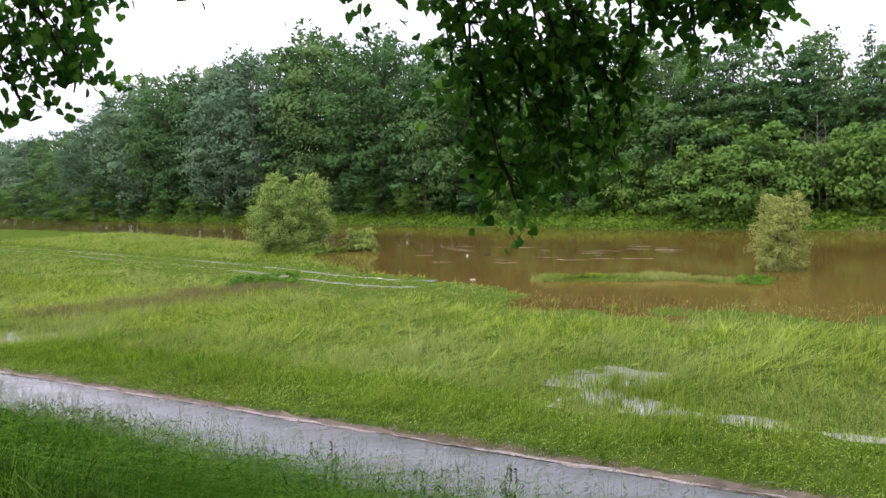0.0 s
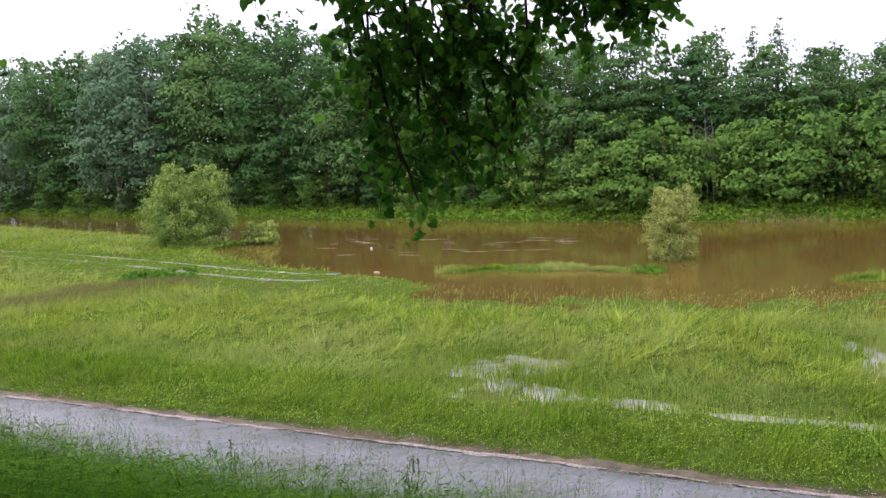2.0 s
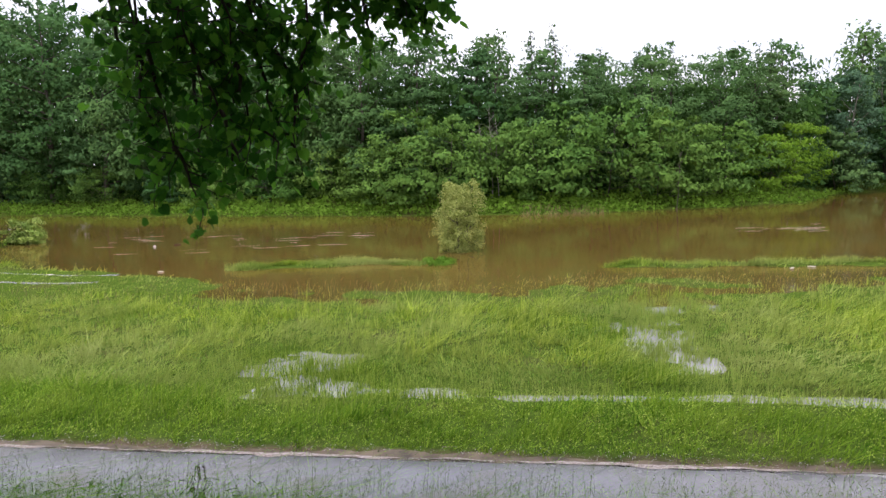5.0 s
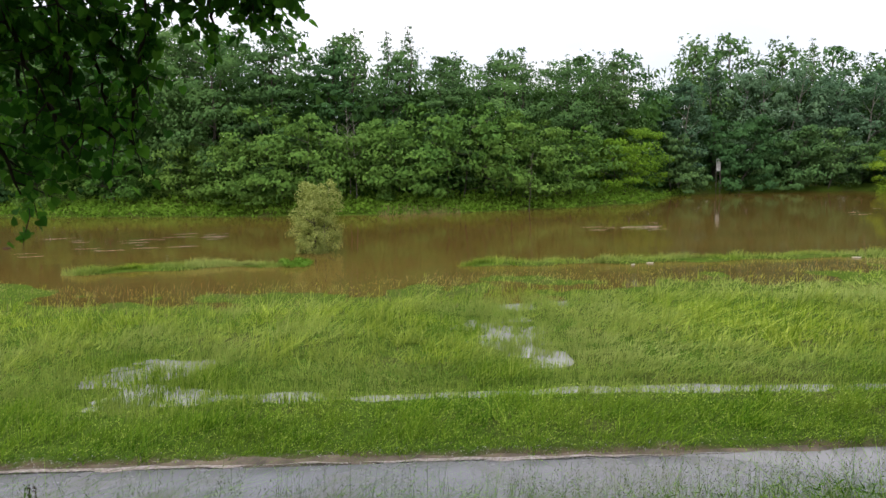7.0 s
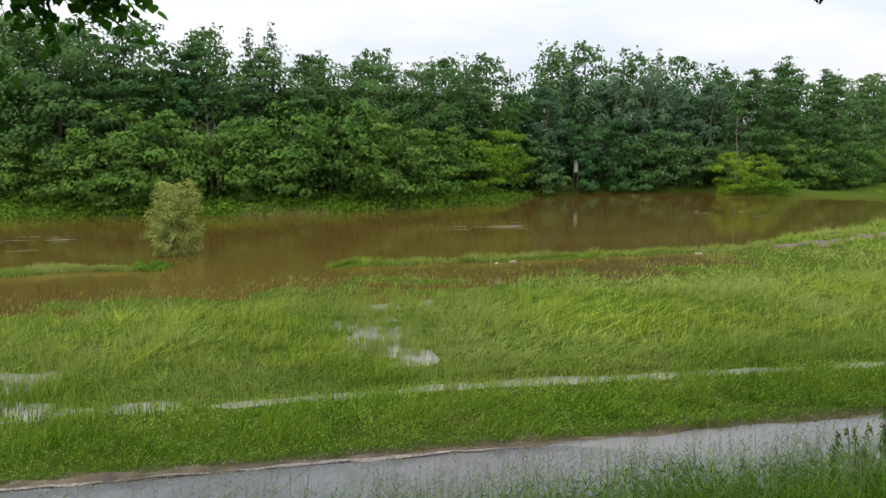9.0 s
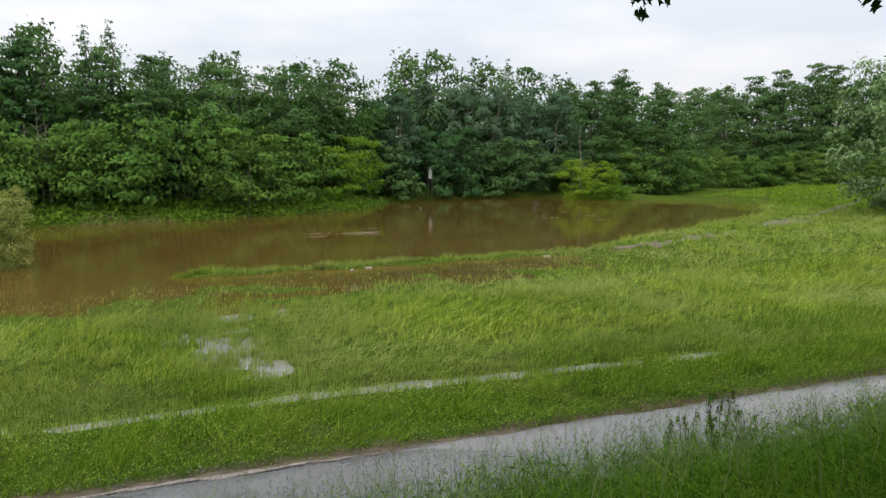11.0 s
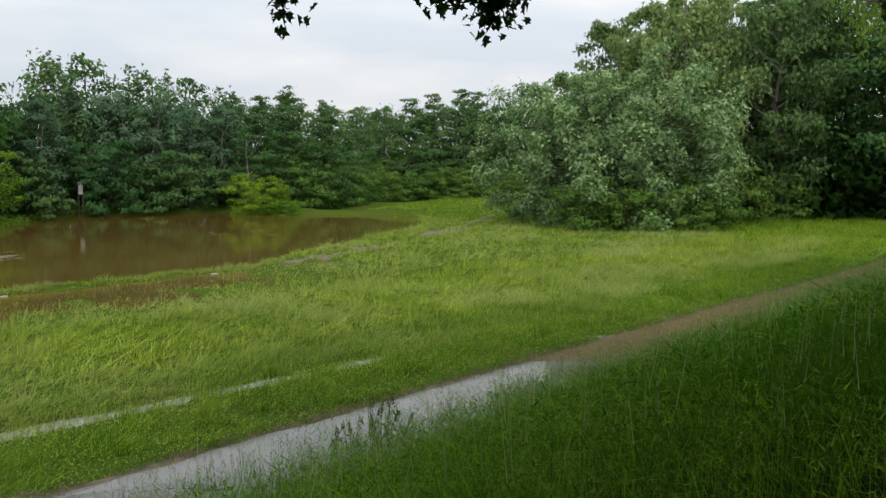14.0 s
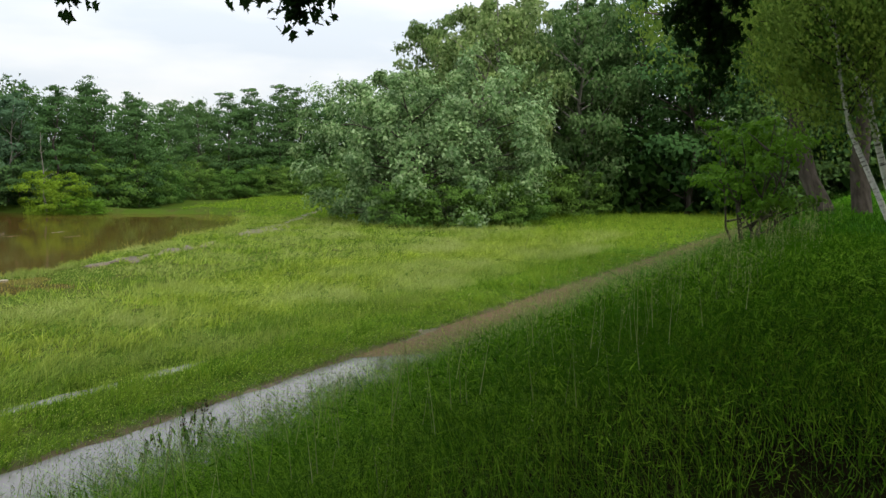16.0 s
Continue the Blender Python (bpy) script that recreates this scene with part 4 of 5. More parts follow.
def scatter(s0, s1, n0, n1, density):
    m = int((s1 - s0) * (n1 - n0) * density)
    s, n = r.uniform(s0, s1, m), r.uniform(n0, n1, m)
    x, y = to_xy(s, n)
    return x, y, s, n


def meadow_zone(s0, s1, n0, n1, density, hgt, width, tuft, mat=MEADOW):
    """Tufts of blades: each tuft has its own height, and neighbouring tufts lie the same way."""
    x, y, s, n = scatter(s0, s1, n0, n1, density / tuft)
    big = np.repeat(np.exp(r.normal(0, 0.42, len(x))), tuft)
    x, y = np.repeat(x, tuft), np.repeat(y, tuft)
    x = x + r.normal(0, 0.035 + 0.004 * tuft, len(x))
    y = y + r.normal(0, 0.035 + 0.004 * tuft, len(y))
    s, n = to_sn(x, y)
    z = height(x, y)
    keep = (n > 11.16 - 0.36 * smooth(0, 5, s) - 0.35 * smooth(17, 23, s) + 0.1 * np.sin(2 * s) + 0.08 * np.sin(5.3 * s) + 0.05 * np.sin(17 * s)) & (z > -0.16) & (y < line_y(NEAR, x) + 2.5)
    wet = smooth(-6.5, -2.0, y - line_y(NEAR, x)) * (x > -14) * (x < 30)
    keep &= r.uniform(0, 1, len(x)) < (1 - wet) * np.clip((z + 0.15) / 0.25, 0, 1) ** 1.8 + wet * np.clip((z + 0.06) / 0.16, 0.04, 1) ** 1.3
    x, y, s, n, z, big, wet = x[keep], y[keep], s[keep], n[keep], z[keep], big[keep], wet[keep]
    # grass laid low on the near side of standing water
    low = np.ones(len(x))
    for px, py, ra, rb in PUDDLES:
        q = ((x - px) / (ra + 0.4)) ** 2 + ((y - py + 0.55) / (rb + 0.55)) ** 2
        low = np.minimum(low, 0.42 + 0.58 * smooth(0.7, 1.5, q))
    q = np.abs(n - rut_n(s) + 0.4)
    low = np.minimum(low, np.where((s > -3) & (s < 26), 0.5 + 0.5 * smooth(0.5, 0.95, q), 1))
    q = np.interp(x, TRACK[:, 0], TRACK[:, 1]) - y
    low = np.minimum(low, np.where((x < -13) & (q > -0.8) & (q < 6.5), 0.28, 1))
    inside = (1 - smooth(-0.03, 0.04, z)) * (1 - wet)
    hh = hgt * big * low * (1 + 0.4 * wave(x, y, 0.9) + 0.45 * wave(x, y, 2.6)) * (0.4 + 0.6 * smooth(11.1, 12.6, n)) * (1 - 0.6 * wet) + 0.1 * inside
    lying = (1.0 + 1.3 * np.clip(wave(x + 3, y - 2, 0.45), 0, 1)) * (0.3 + 0.7 * smooth(-0.02, 0.06, z))
    return blades("meadow_grass", x, y, hh, width, lying, mat, r, swirl=0.55)[0]


for zone in ((-30, 46, 10.9, 14.0, 380, 0.2, 0.021, 14, VERGE), (-30, 46, 14.0, 16, 340, 0.2, 0.022, 14), (-42, 56, 16, 24, 180, 0.22, 0.03, 12), (-80, 60, 24, 60, 60, 0.2, 0.045, 7), (46, 100, -4, 24, 74, 0.2, 0.045, 6, VERGE), (60, 120, 24, 60, 46, 0.2, 0.05, 6, VERGE), (60, 150, 60, 125, 15, 0.22, 0.07, 5, VERGE)):
    tagged(new("meadow_grass", meadow_zone(*zone)), "lush wet meadow grass, partly flattened by water", "grass", kind="stuff")


def sward_leaves(s0, s1, n0, n1, density, size, hgt):
    """Broad little leaves of clover and herbs at the top of the sward, in loose drifts."""
    x, y, s, n = scatter(s0, s1, n0, n1, density)
    z = height(x, y)
    ok = (z > 0.0) & (n > 11.2 - 0.15 * smooth(0, 4, s) + 0.1 * np.sin(2 * s)) & (y < line_y(NEAR, x) - 0.5) & (r.uniform(0, 1, len(x)) < 0.55 + 0.5 * wave(x, y, 1.3))
    x, y, z, n = x[ok], y[ok], z[ok], n[ok]
    z = z + hgt * r.uniform(0.2, 1.0, len(x)) * (0.4 + 0.6 * smooth(11.1, 12.4, n))
    v, f = cards(np.stack([x, y, z], 1), np.array([[0.0, -0.35, 1.0]]), size, size * 0.7, r, 0, 0.55, -1)
    return fast_mesh("sward_leaves", v, f, SWARD)


for zone in ((-14, 26, 11.0, 14.5, 560, 0.027, 0.2), (-22, 34, 14.5, 23, 150, 0.036, 0.22)):
    tagged(new("sward_leaves", sward_leaves(*zone)), "small bright clover and herb leaves among the grass", "herbs", kind="stuff")


def reeds_in_water():
    """Upright thin blades standing in the puddles and the wet rut."""
    xs, ys = [], []
    for px, py, ra, rb in PUDDLES:
        m = int(2800 * (ra + 0.3) * (rb + 0.3))
        cx, cy = r.normal(size=m // 7 + 1), r.normal(size=m // 7 + 1)
        pick = r.integers(0, len(cx), m)
        xs.append(px + 0.75 * (ra + 0.3) * cx[pick] + r.normal(0, 0.05, m))
        ys.append(py + 0.75 * (rb + 0.3) * cy[pick] + r.normal(0, 0.05, m))
    s = r.uniform(-3, 24, 9000)
    x, y = to_xy(s, rut_n(s) + r.normal(0, 0.26, 9000))
    x, y = np.concatenate(xs + [x]), np.concatenate(ys + [y])
    ok = r.uniform(0, 1, len(x)) < 0.45 + 0.5 * wave(x, y, 2.2)
    x, y = x[ok], y[ok]
    return blades("standing_grass", x, y, np.full(len(x), 0.31), 0.016, 0.3, MEADOW, r)[0]


tagged(new("standing_grass", reeds_in_water()), "thin upright grass blades standing in puddle water", "grass", kind="stuff")


def drowned_grass():
    """Sparse stalks and tips standing out of the shallow water along the shore."""
    m = 26000
    x = r.uniform(-14, 30, m)
    off = -7.5 + 8.3 * r.uniform(0, 1, m) ** 0.9
    y = line_y(NEAR, x) + off
    ok = r.uniform(0, 1, m) < (0.5 + 0.6 * wave(x, y, 0.9)) * (1 - smooth(-1.5, 0.9, off))
    x, y = x[ok], y[ok]
    tall = 0.1 + np.maximum(0.0, -height(x, y)) + 0.05 * wave(x, y, 2.0)
    return blades("drowned_grass", x, y, tall, 0.03, 0.8, SHORE, r)[0]


tagged(new("drowned_grass", drowned_grass()), "drowned grass tips showing through shallow brown water", "grass", kind="stuff")


def strip_zone(table, half):
    m = 5000
    x = r.uniform(table[0, 0], table[-1, 0], m)
    y = line_y(table, x) + 0.3 * np.sin(0.9 * x) + r.normal(0, 0.6 * half, m) * (0.6 + 0.5 * np.sin(1.3 * x + 1))
    ok = height(x, y) > -0.12
    return blades("strip_grass", x[ok], y[ok], 0.24 * (1 + 0.6 * wave(x[ok], y[ok], 1.5)), 0.045, 0.9, MEADOW, r)[0]


tagged(new("strip_grass", strip_zone(STRIP_A, 1.0)), "grass strip standing out of the flood water", "grass", kind="stuff")
tagged(new("strip_grass", strip_zone(STRIP_B, 0.8)), "grass strip standing out of the flood water", "grass", kind="stuff")


def slope_zone(s0, s1, n0, n1, density, hgt, width):
    x, y, s, n = scatter(s0, s1, n0, n1, density)
    worn = (x * x + y * y < 2.6 ** 2) | ((np.abs(n + 0.35 + 0.2 * np.sin(s)) < 0.55) & (s < 5.5 + r.normal(0, 0.5, len(x))))
    keep = ~worn & (n < 8.25 + 0.5 * smooth(14, 22, s) + 0.25 * np.sin(3 * s) + 0.15 * np.sin(7.1 * s))
    x, y, n, s = x[keep], y[keep], n[keep], s[keep]
    hh = hgt * (1 + 0.22 * wave(x, y, 1.1) + 0.12 * wave(x, y, 3.3)) * (0.5 + 0.5 * smooth(0.6, 2.6, n) * (1 - 0.25 * smooth(7.6, 8.4, n)))
    width = width * np.clip(np.hypot(x, y) / 9, 0.42, 1.2)
    return blades("tall_grass", x, y, hh, width, 1.3, TALL, r, segments=2, bow=1.4, swirl=0.6)[0]


for zone in ((-26, -1, 3.0, 8.4, 380, 0.66, 0.011), (-1, 18, -2.5, 8.4, 480, 0.58, 0.011), (18, 60, -3, 9.0, 85, 0.92, 0.026), (60, 110, -3, 8.4, 25, 0.8, 0.06)):
    tagged(new("tall_grass", slope_zone(*zone)), "tall uncut grass on the dyke slope", "grass", kind="stuff")


def slope_tips(s0, s1, n0, n1, density, size):
    """Bent leaf ends lying at all angles in the upper layer of the tall grass."""
    x, y, s, n = scatter(s0, s1, n0, n1, density)
    ok = (x * x + y * y > 7) & (n < 8.3 + 0.25 * np.sin(3 * s)) & (r.uniform(0, 1, len(x)) < 0.7 + 0.5 * wave(x, y, 1.6))
    x, y, n = x[ok], y[ok], n[ok]
    z = height(x, y) + r.uniform(0.3, 0.78, len(x)) * (0.5 + 0.45 * smooth(0.6, 2.6, n)) * (1 + 0.22 * wave(x, y, 1.1))
    fine = size * np.clip(np.hypot(x, y) / 9, 0.32, 1.3)
    v, f = cards(np.stack([x, y, z], 1), np.array([[0.1, 0.1, 0.5]]), 7.0 * fine, 0.75 * fine, r, -0.5, 0.8, -1)
    return fast_mesh("slope_tips", v, f, TALL)


for zone in ((-24, -1, 3.6, 8.3, 420, 0.018), (-1, 20, -0.5, 8.3, 620, 0.018), (20, 50, 1.0, 8.6, 90, 0.026)):
    tagged(new("tall_grass", slope_tips(*zone)), "bent leaf ends of tall grass on the dyke slope", "grass", kind="stuff")


def seed_stems(s0, s1, n0, n1, density):
    x, y, s, n = scatter(s0, s1, n0, n1, density)
    ok = x * x + y * y > 9
    x, y = x[ok], y[ok]
    m = len(x)
    z = height(x, y)
    hh = r.uniform(0.7, 1.28, m)
    b = r.uniform(0, 6.28, m)
    lean = np.stack([np.cos(b) + 0.5, np.sin(b), 0 * b], 1) * (0.16 * hh)[:, None]
    foot = np.stack([x, y, z], 1)
    top = foot + lean
    top[:, 2] += hh
    side = np.stack([np.sin(b), np.cos(b), 0 * b], 1) * 0.0022
    knee = foot + 0.58 * (top - foot)
    v = [np.stack([knee - side, knee + side, top], 1).reshape(-1, 3)]
    f = [np.arange(3 * m).reshape(-1, 3)]
    k = 13
    t = np.tile(np.linspace(0.74, 1.0, k), m)
    pick = np.repeat(np.arange(m), k)
    c = foot[pick] + (top - foot)[pick] * t[:, None]
    c[:, :2] += r.normal(0, 1, (len(c), 2)) * (0.022 * (1.12 - t) / 0.3)[:, None]
    fine = np.clip(np.hypot(c[:, 0], c[:, 1]) / 9, 0.4, 1.1)
    cv, cf = cards(c, np.zeros((len(c), 3)), 0.034 * fine, 0.0065 * fine, r, -0.8, 0.9, -1)
    return fast_mesh("seed_stems", np.concatenate([v[0], cv]), np.concatenate([f[0], cf + 3 * m]), SEED)


for zone in ((-24, 14, 5.2, 8.35, 36), (1, 22, 0.8, 6.5, 9), (1, 22, 6.5, 8.3, 26), (22, 50, 5.0, 8.3, 10)):
    tagged(new("grass_seed_heads", seed_stems(*zone)), "grass stems with pale drooping seed heads", "grass", kind="stuff")

# ---- overhanging branches ----
r = np.random.default_rng(5)


def overhang(name, label, trunk_xy, trunk_h, limbs, leaf_mat, leaf, lobes, per_metre, spread):
    """A tree rooted behind the viewpoint whose limbs reach out over the slope. limbs: lists of (bearing, distance, height angle)."""
    root = new(name)
    tagged(root, label, "tree")
    tx, ty = trunk_xy
    tz = float(height(np.array([tx]), np.array([ty]))[0])
    wood = [tube(bent((tx, ty, tz - 0.2), (tx + 0.3, ty + 0.2, tz + trunk_h), 0, r, 6, 0.02), 0.28 * np.linspace(1, 0.3, 6), 10)]
    pos, out = [], []
    for limb in limbs:
        pts = [np.array(polar(a, d, el=e)) for a, d, e in limb]
        start = np.array([tx + 0.2, ty + 0.15, tz + trunk_h * r.uniform(0.75, 0.95)])
        wood.append(tube(bent(start, pts[0], 0.6, r, 6, 0.02), np.linspace(0.07, 0.028, 6), 6))
        for p, q in zip(pts[:-1], pts[1:]):
            line = bent(p, q, 0.05, r, 6, 0.05)
            wood.append(tube(line, np.linspace(0.026, 0.008, 6), 5))
            size = np.linalg.norm(q - p)
            for _ in range(max(3, int(size * 15))):
                t = r.uniform(0, 1)
                k = line[min(5, int(t * 6))]
                d = unit(r.normal(size=3) + np.array([0, 0, -0.6]))
                e = k + d * r.uniform(0.35, 1.0) * spread
                wood.append(tube(bent(k, e, -0.03, r, 4, 0.08), np.array([0.008, 0.006, 0.004, 0.002]), 4))
                m = max(3, int(per_metre * np.linalg.norm(e - k)))
                u = r.uniform(0.15, 1.05, m)[:, None]
                pos.append(k + (e - k) * u + r.normal(0, 0.07, (m, 3)))
                out.append(np.tile([[0, 0.0, 0.8]], (m, 1)))
    v, f = cards(np.concatenate(pos), np.concatenate(out), leaf, leaf * 0.9, r, 0.9, 0.7, lobes)
    child("trunk", fast_mesh(name + "_trunk", *joined(wood), TWIG, True), root)
    child("crown", fast_mesh(name + "_crown", v, f, leaf_mat), root)
    return root


overhang("lime_tree", "lime tree with dark leafy branches hanging over the slope", (-4.2, -4.5), 9.0, [
    [(-21, 7.6, 16), (-19.5, 7.8, 8), (-18.2, 7.8, 1.5), (-16.9, 7.8, -2.0)],
    [(-15, 7.4, 16), (-14, 7.6, 8), (-13.0, 7.7, 2.5), (-11.0, 7.6, 1.6)],
    [(-9, 7.8, 15), (-8.6, 7.8, 9), (-9.6, 7.8, 5), (-10, 7.8, 2.4)],
    [(-4, 8.0, 15), (-1.4, 8.2, 12.2), (0.0, 8.2, 11.2)],
    [(-2, 8.0, 16), (0.2, 8.1, 13), (0.9, 8.1, 11.8)],
    [(-6, 7.6, 16), (-4.8, 7.8, 12), (-4.4, 7.8, 10.4)],
    [(-22, 8.2, 15), (-21.5, 8.4, 10), (-20.8, 8.4, 6)],
    [(-17, 8.2, 14), (-16.5, 8.4, 7), (-16.4, 8.4, 0.0), (-16.3, 8.4, -2.4)],
    [(-18, 7.4, 15), (-17, 7.5, 9), (-15, 7.5, 4), (-13.6, 7.5, -0.4)],
    [(-12, 8.2, 15), (-11, 8.2, 10), (-9.2, 8.2, 7.5)],
    [(-9, 7.5, 16), (-7, 7.6, 13), (-5.8, 7.6, 11.2)],
    [(-21, 8.0, 15), (-20.2, 8.0, 8), (-19.6, 8.0, 2), (-19.2, 8.0, -0.6)],
    [(-13, 8.0, 15), (-12.2, 8.0, 9), (-11.2, 8.0, 3), (-9.8, 8.0, 0.6)],
    [(-16, 8.0, 15), (-15, 8.0, 10), (-14.0, 8.0, 4), (-14.4, 8.0, -1.2)],
    [(-7, 8.0, 16), (-5, 8.0, 13.2), (-2.6, 8.0, 11.4)],
    [(-54, 8.4, 13), (-51.0, 8.4, 7.5), (-50.0, 8.4, 5.4)],
    [(-48, 8.4, 13.5), (-46.6, 8.4, 8.6), (-47.2, 8.4, 6.8)],
    [(-10, 8, 16), (-8, 8, 12.5), (-6.4, 8, 9.8)],
    [(-17, 8, 16), (-13, 8, 12), (-10.5, 8, 9)],
    [(-5, 8.2, 16), (-3, 8.2, 13), (-0.8, 8.2, 11)],
    [(-22, 8, 16), (-19, 8, 12), (-16, 8, 9)],
    [(-14, 8, 11), (-11, 8, 8), (-9.5, 8, 5)],
    [(-3, 8, 15), (-1.5, 8, 11.5), (-0.8, 8, 9.8)],
    [(0, 8, 15), (0.9, 8, 12), (0.6, 8, 10.6)],
    [(-5, 8, 14), (-4.4, 8, 10.5), (-4.2, 8, 9)],
    [(-2, 8.2, 14), (-2.2, 8.2, 11), (-2.4, 8.2, 9.6)],
    [(-30, 8.2, 17.5), (-27.8, 8.2, 13.2)],
    [(-31, 8.0, 17.5), (-30.6, 8.0, 15.0)],
    [(-25, 8.2, 17.5), (-25.2, 8.2, 14.4)],
    [(-53, 8.6, 14), (-50.5, 8.8, 10), (-49.5, 8.8, 7.4)],
    [(-57, 8.0, 13), (-53, 8.2, 9), (-51.5, 8.2, 7.2)],
    [(-47, 8.6, 15), (-46.2, 8.8, 12), (-46.0, 8.8, 9.4)],
    [(-51, 8.2, 15), (-49, 8.4, 12), (-47.5, 8.4, 8.4)],
    [(-50, 8.8, 14), (-48, 8.8, 11), (-47.0, 8.8, 8.2)],
    [(-55, 8.6, 16), (-53, 8.6, 13), (-50, 8.6, 13)],
    [(-41, 8.4, 17.5), (-40.5, 8.4, 15.4)],
], LEAF_NEAR, 0.115, 2, 19, 0.56)
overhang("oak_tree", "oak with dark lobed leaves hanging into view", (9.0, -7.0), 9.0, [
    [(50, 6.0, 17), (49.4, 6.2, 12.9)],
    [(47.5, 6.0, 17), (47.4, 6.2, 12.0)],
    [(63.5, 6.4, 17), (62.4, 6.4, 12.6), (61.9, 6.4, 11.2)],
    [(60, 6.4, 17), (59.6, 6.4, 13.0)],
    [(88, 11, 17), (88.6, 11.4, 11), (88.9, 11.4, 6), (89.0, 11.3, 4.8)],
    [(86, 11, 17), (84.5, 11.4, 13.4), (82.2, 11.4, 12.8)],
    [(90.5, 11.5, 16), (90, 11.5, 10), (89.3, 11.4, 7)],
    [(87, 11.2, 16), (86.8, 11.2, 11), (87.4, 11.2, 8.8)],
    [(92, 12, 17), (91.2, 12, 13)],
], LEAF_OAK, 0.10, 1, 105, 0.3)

# row of unseen trees added on the dyke's land side, crowns shading the slope
LEAF_DYKE = leafy("shade_tree_leaves", (0.02, 0.055, 0.008), (0.04, 0.1, 0.012), (0.075, 0.16, 0.02), 0.15)
CANOPY = make_tree("maple_tree", "unseen leafy tree added to shade the dyke", "tree", 17, 15, 5.6, BARK, LEAF_DYKE, 150, 42, 0.85, 131, "round", 1, 0.35, "row of trees along the dyke", 1.9)
for s_at, n_at, sz in ((-8, -5.5, 1.0), (2.5, -6.0, 1.05), (7.5, -4.0, 0.95), (13.5, -8.5, 1.0), (-19, -6.0, 1.0), (8, -12, 1.1), (19, -14, 1.1), (-3, -13, 1.1), (1.5, -3.4, 0.85), (5.0, -7.0, 0.95), (11.0, -5.5, 0.9), (9.5, -2.8, 0.9), (4.2, -1.5, 0.85), (7.8, -1.6, 0.85)):
    x, y = to_xy(s_at, n_at)
    place(CANOPY, x, y, sz, 1.0)


# ---- small things ----
def dock_plant(x, y, hgt, seed):
    """A tall weed: ribbed stems, narrow drooping leaves, dark seed spikes."""
    q = np.random.default_rng(seed)
    z = float(height(np.array([x]), np.array([y]))[0])
    root = new("dock_plant")
    root.location = (x, y, z)
    tagged(root, "tall dark green dock weed with drooping leaves", "weed", "dock weeds beside the path")
    stems = []
    for _ in range(3):
        top = np.array([q.normal(0, 0.12), q.normal(0, 0.12), hgt * q.uniform(0.8, 1.05)])
        line = bent((q.normal(0, 0.03), q.normal(0, 0.03), -0.05), top, 0, q, 6, 0.03)
        stems.append(tube(line, np.linspace(0.009, 0.003, 6), 5))
        for t in q.uniform(0.3, 0.95, 8):
            k = line[0] + (line[-1] - line[0]) * t
            a = q.uniform(0, 6.28)
            out = np.array([math.cos(a), math.sin(a), 0])
            ln = 0.22 * (1.25 - t)
            side = np.array([-out[1], out[0], 0]) * 0.022
            mid, tip = k + out * ln * 0.5 + [0, 0, 0.05], k + out * ln - [0, 0, 0.07]
            child("leaf", fast_mesh("dock_leaf", np.array([k, mid - side, tip, mid + side]), np.array([[0, 1, 2, 3]]), LEAF_HAZEL), root)
        c = top + np.stack([q.normal(0, 0.012, 24), q.normal(0, 0.012, 24), -q.uniform(0, 0.22, 24)], 1)
        child("seed_spike", fast_mesh("dock_spike", *cards(c, np.zeros((24, 3)), 0.03, 0.02, q), SEED_DARK), root, "dark seed spike")["kind"] = "stuff"
    child("stem", fast_mesh("dock_stem", *joined(stems), LEAF_SHADE_DARK, True), root)


SEED_DARK = leafy("dock_seeds", (0.03, 0.02, 0.012), (0.06, 0.035, 0.02), (0.10, 0.06, 0.03), 0.2)
SEED_RED = leafy("reddish_grass_heads", (0.15, 0.13, 0.055), (0.23, 0.2, 0.085), (0.32, 0.28, 0.13), 0.3)
for k, (a, d, hgt) in enumerate(((50.6, 10.9, 1.05), (51.6, 10.5, 1.25), (52.6, 10.8, 1.3), (53.3, 10.6, 1.2), (49.2, 11.2, 0.95), (54.4, 11.0, 1.1), (-18, 9.2, 1.0), (-31, 10.6, 1.0))):
    p = polar(a, d, z=0)
    dock_plant(p.x, p.y, hgt, 200 + k)

# green clumps of nettles in the wet ground
for k, (x, y, w, label) in enumerate(((0.2, 33.7, 1.3, "dark green nettle clump at the end of a grass strip"), (-20.6, 30.3, 2.6, "dark green clump of tall herbs in the meadow"), (-21.8, 29.6, 1.6, "dark green clump of tall herbs in the meadow"), (-27.5, 46.2, 3.0, "low green herbs under the flooded willow"))):
    c = make_tree("herb_clump", label, "herbs", 0.45 if k else 0.26, w, 0.0, TWIG, HERB, 26, 22, 0.13, 300 + k, "bush", 5, 0.012, "herb clumps", 0.22)
    c.matrix_basis = pose(x, y, max(-0.05, float(height(np.array([x]), np.array([y]))[0])) - 0.03, 0, 0, 40 * k)

# brownish patch of seeding grass in the western meadow
r = np.random.default_rng(77)
m = 9000
y = r.uniform(20.5, 29.5, m)
x = -24.0 + 0.43 * (y - 20.9) + r.normal(0, 1.0, m) + 0.5 * np.sin(1.1 * y)
tagged(new("seeding_grass", blades("seeding_grass", x, y, np.full(m, 0.3), 0.028, 0.6, SEED_RED, r)[0]), "reddish seeding grass patch in the meadow", "grass", kind="stuff")
# speckle of seeding grass through the wet shore
m = 9000
x = r.uniform(-34, 42, m)
y = 16 + 13.5 * r.uniform(0, 1, m) ** 0.6
ok = (height(x, y) > -0.08) & (r.uniform(0, 1, m) < 0.35 + 0.5 * wave(x, y, 0.5))
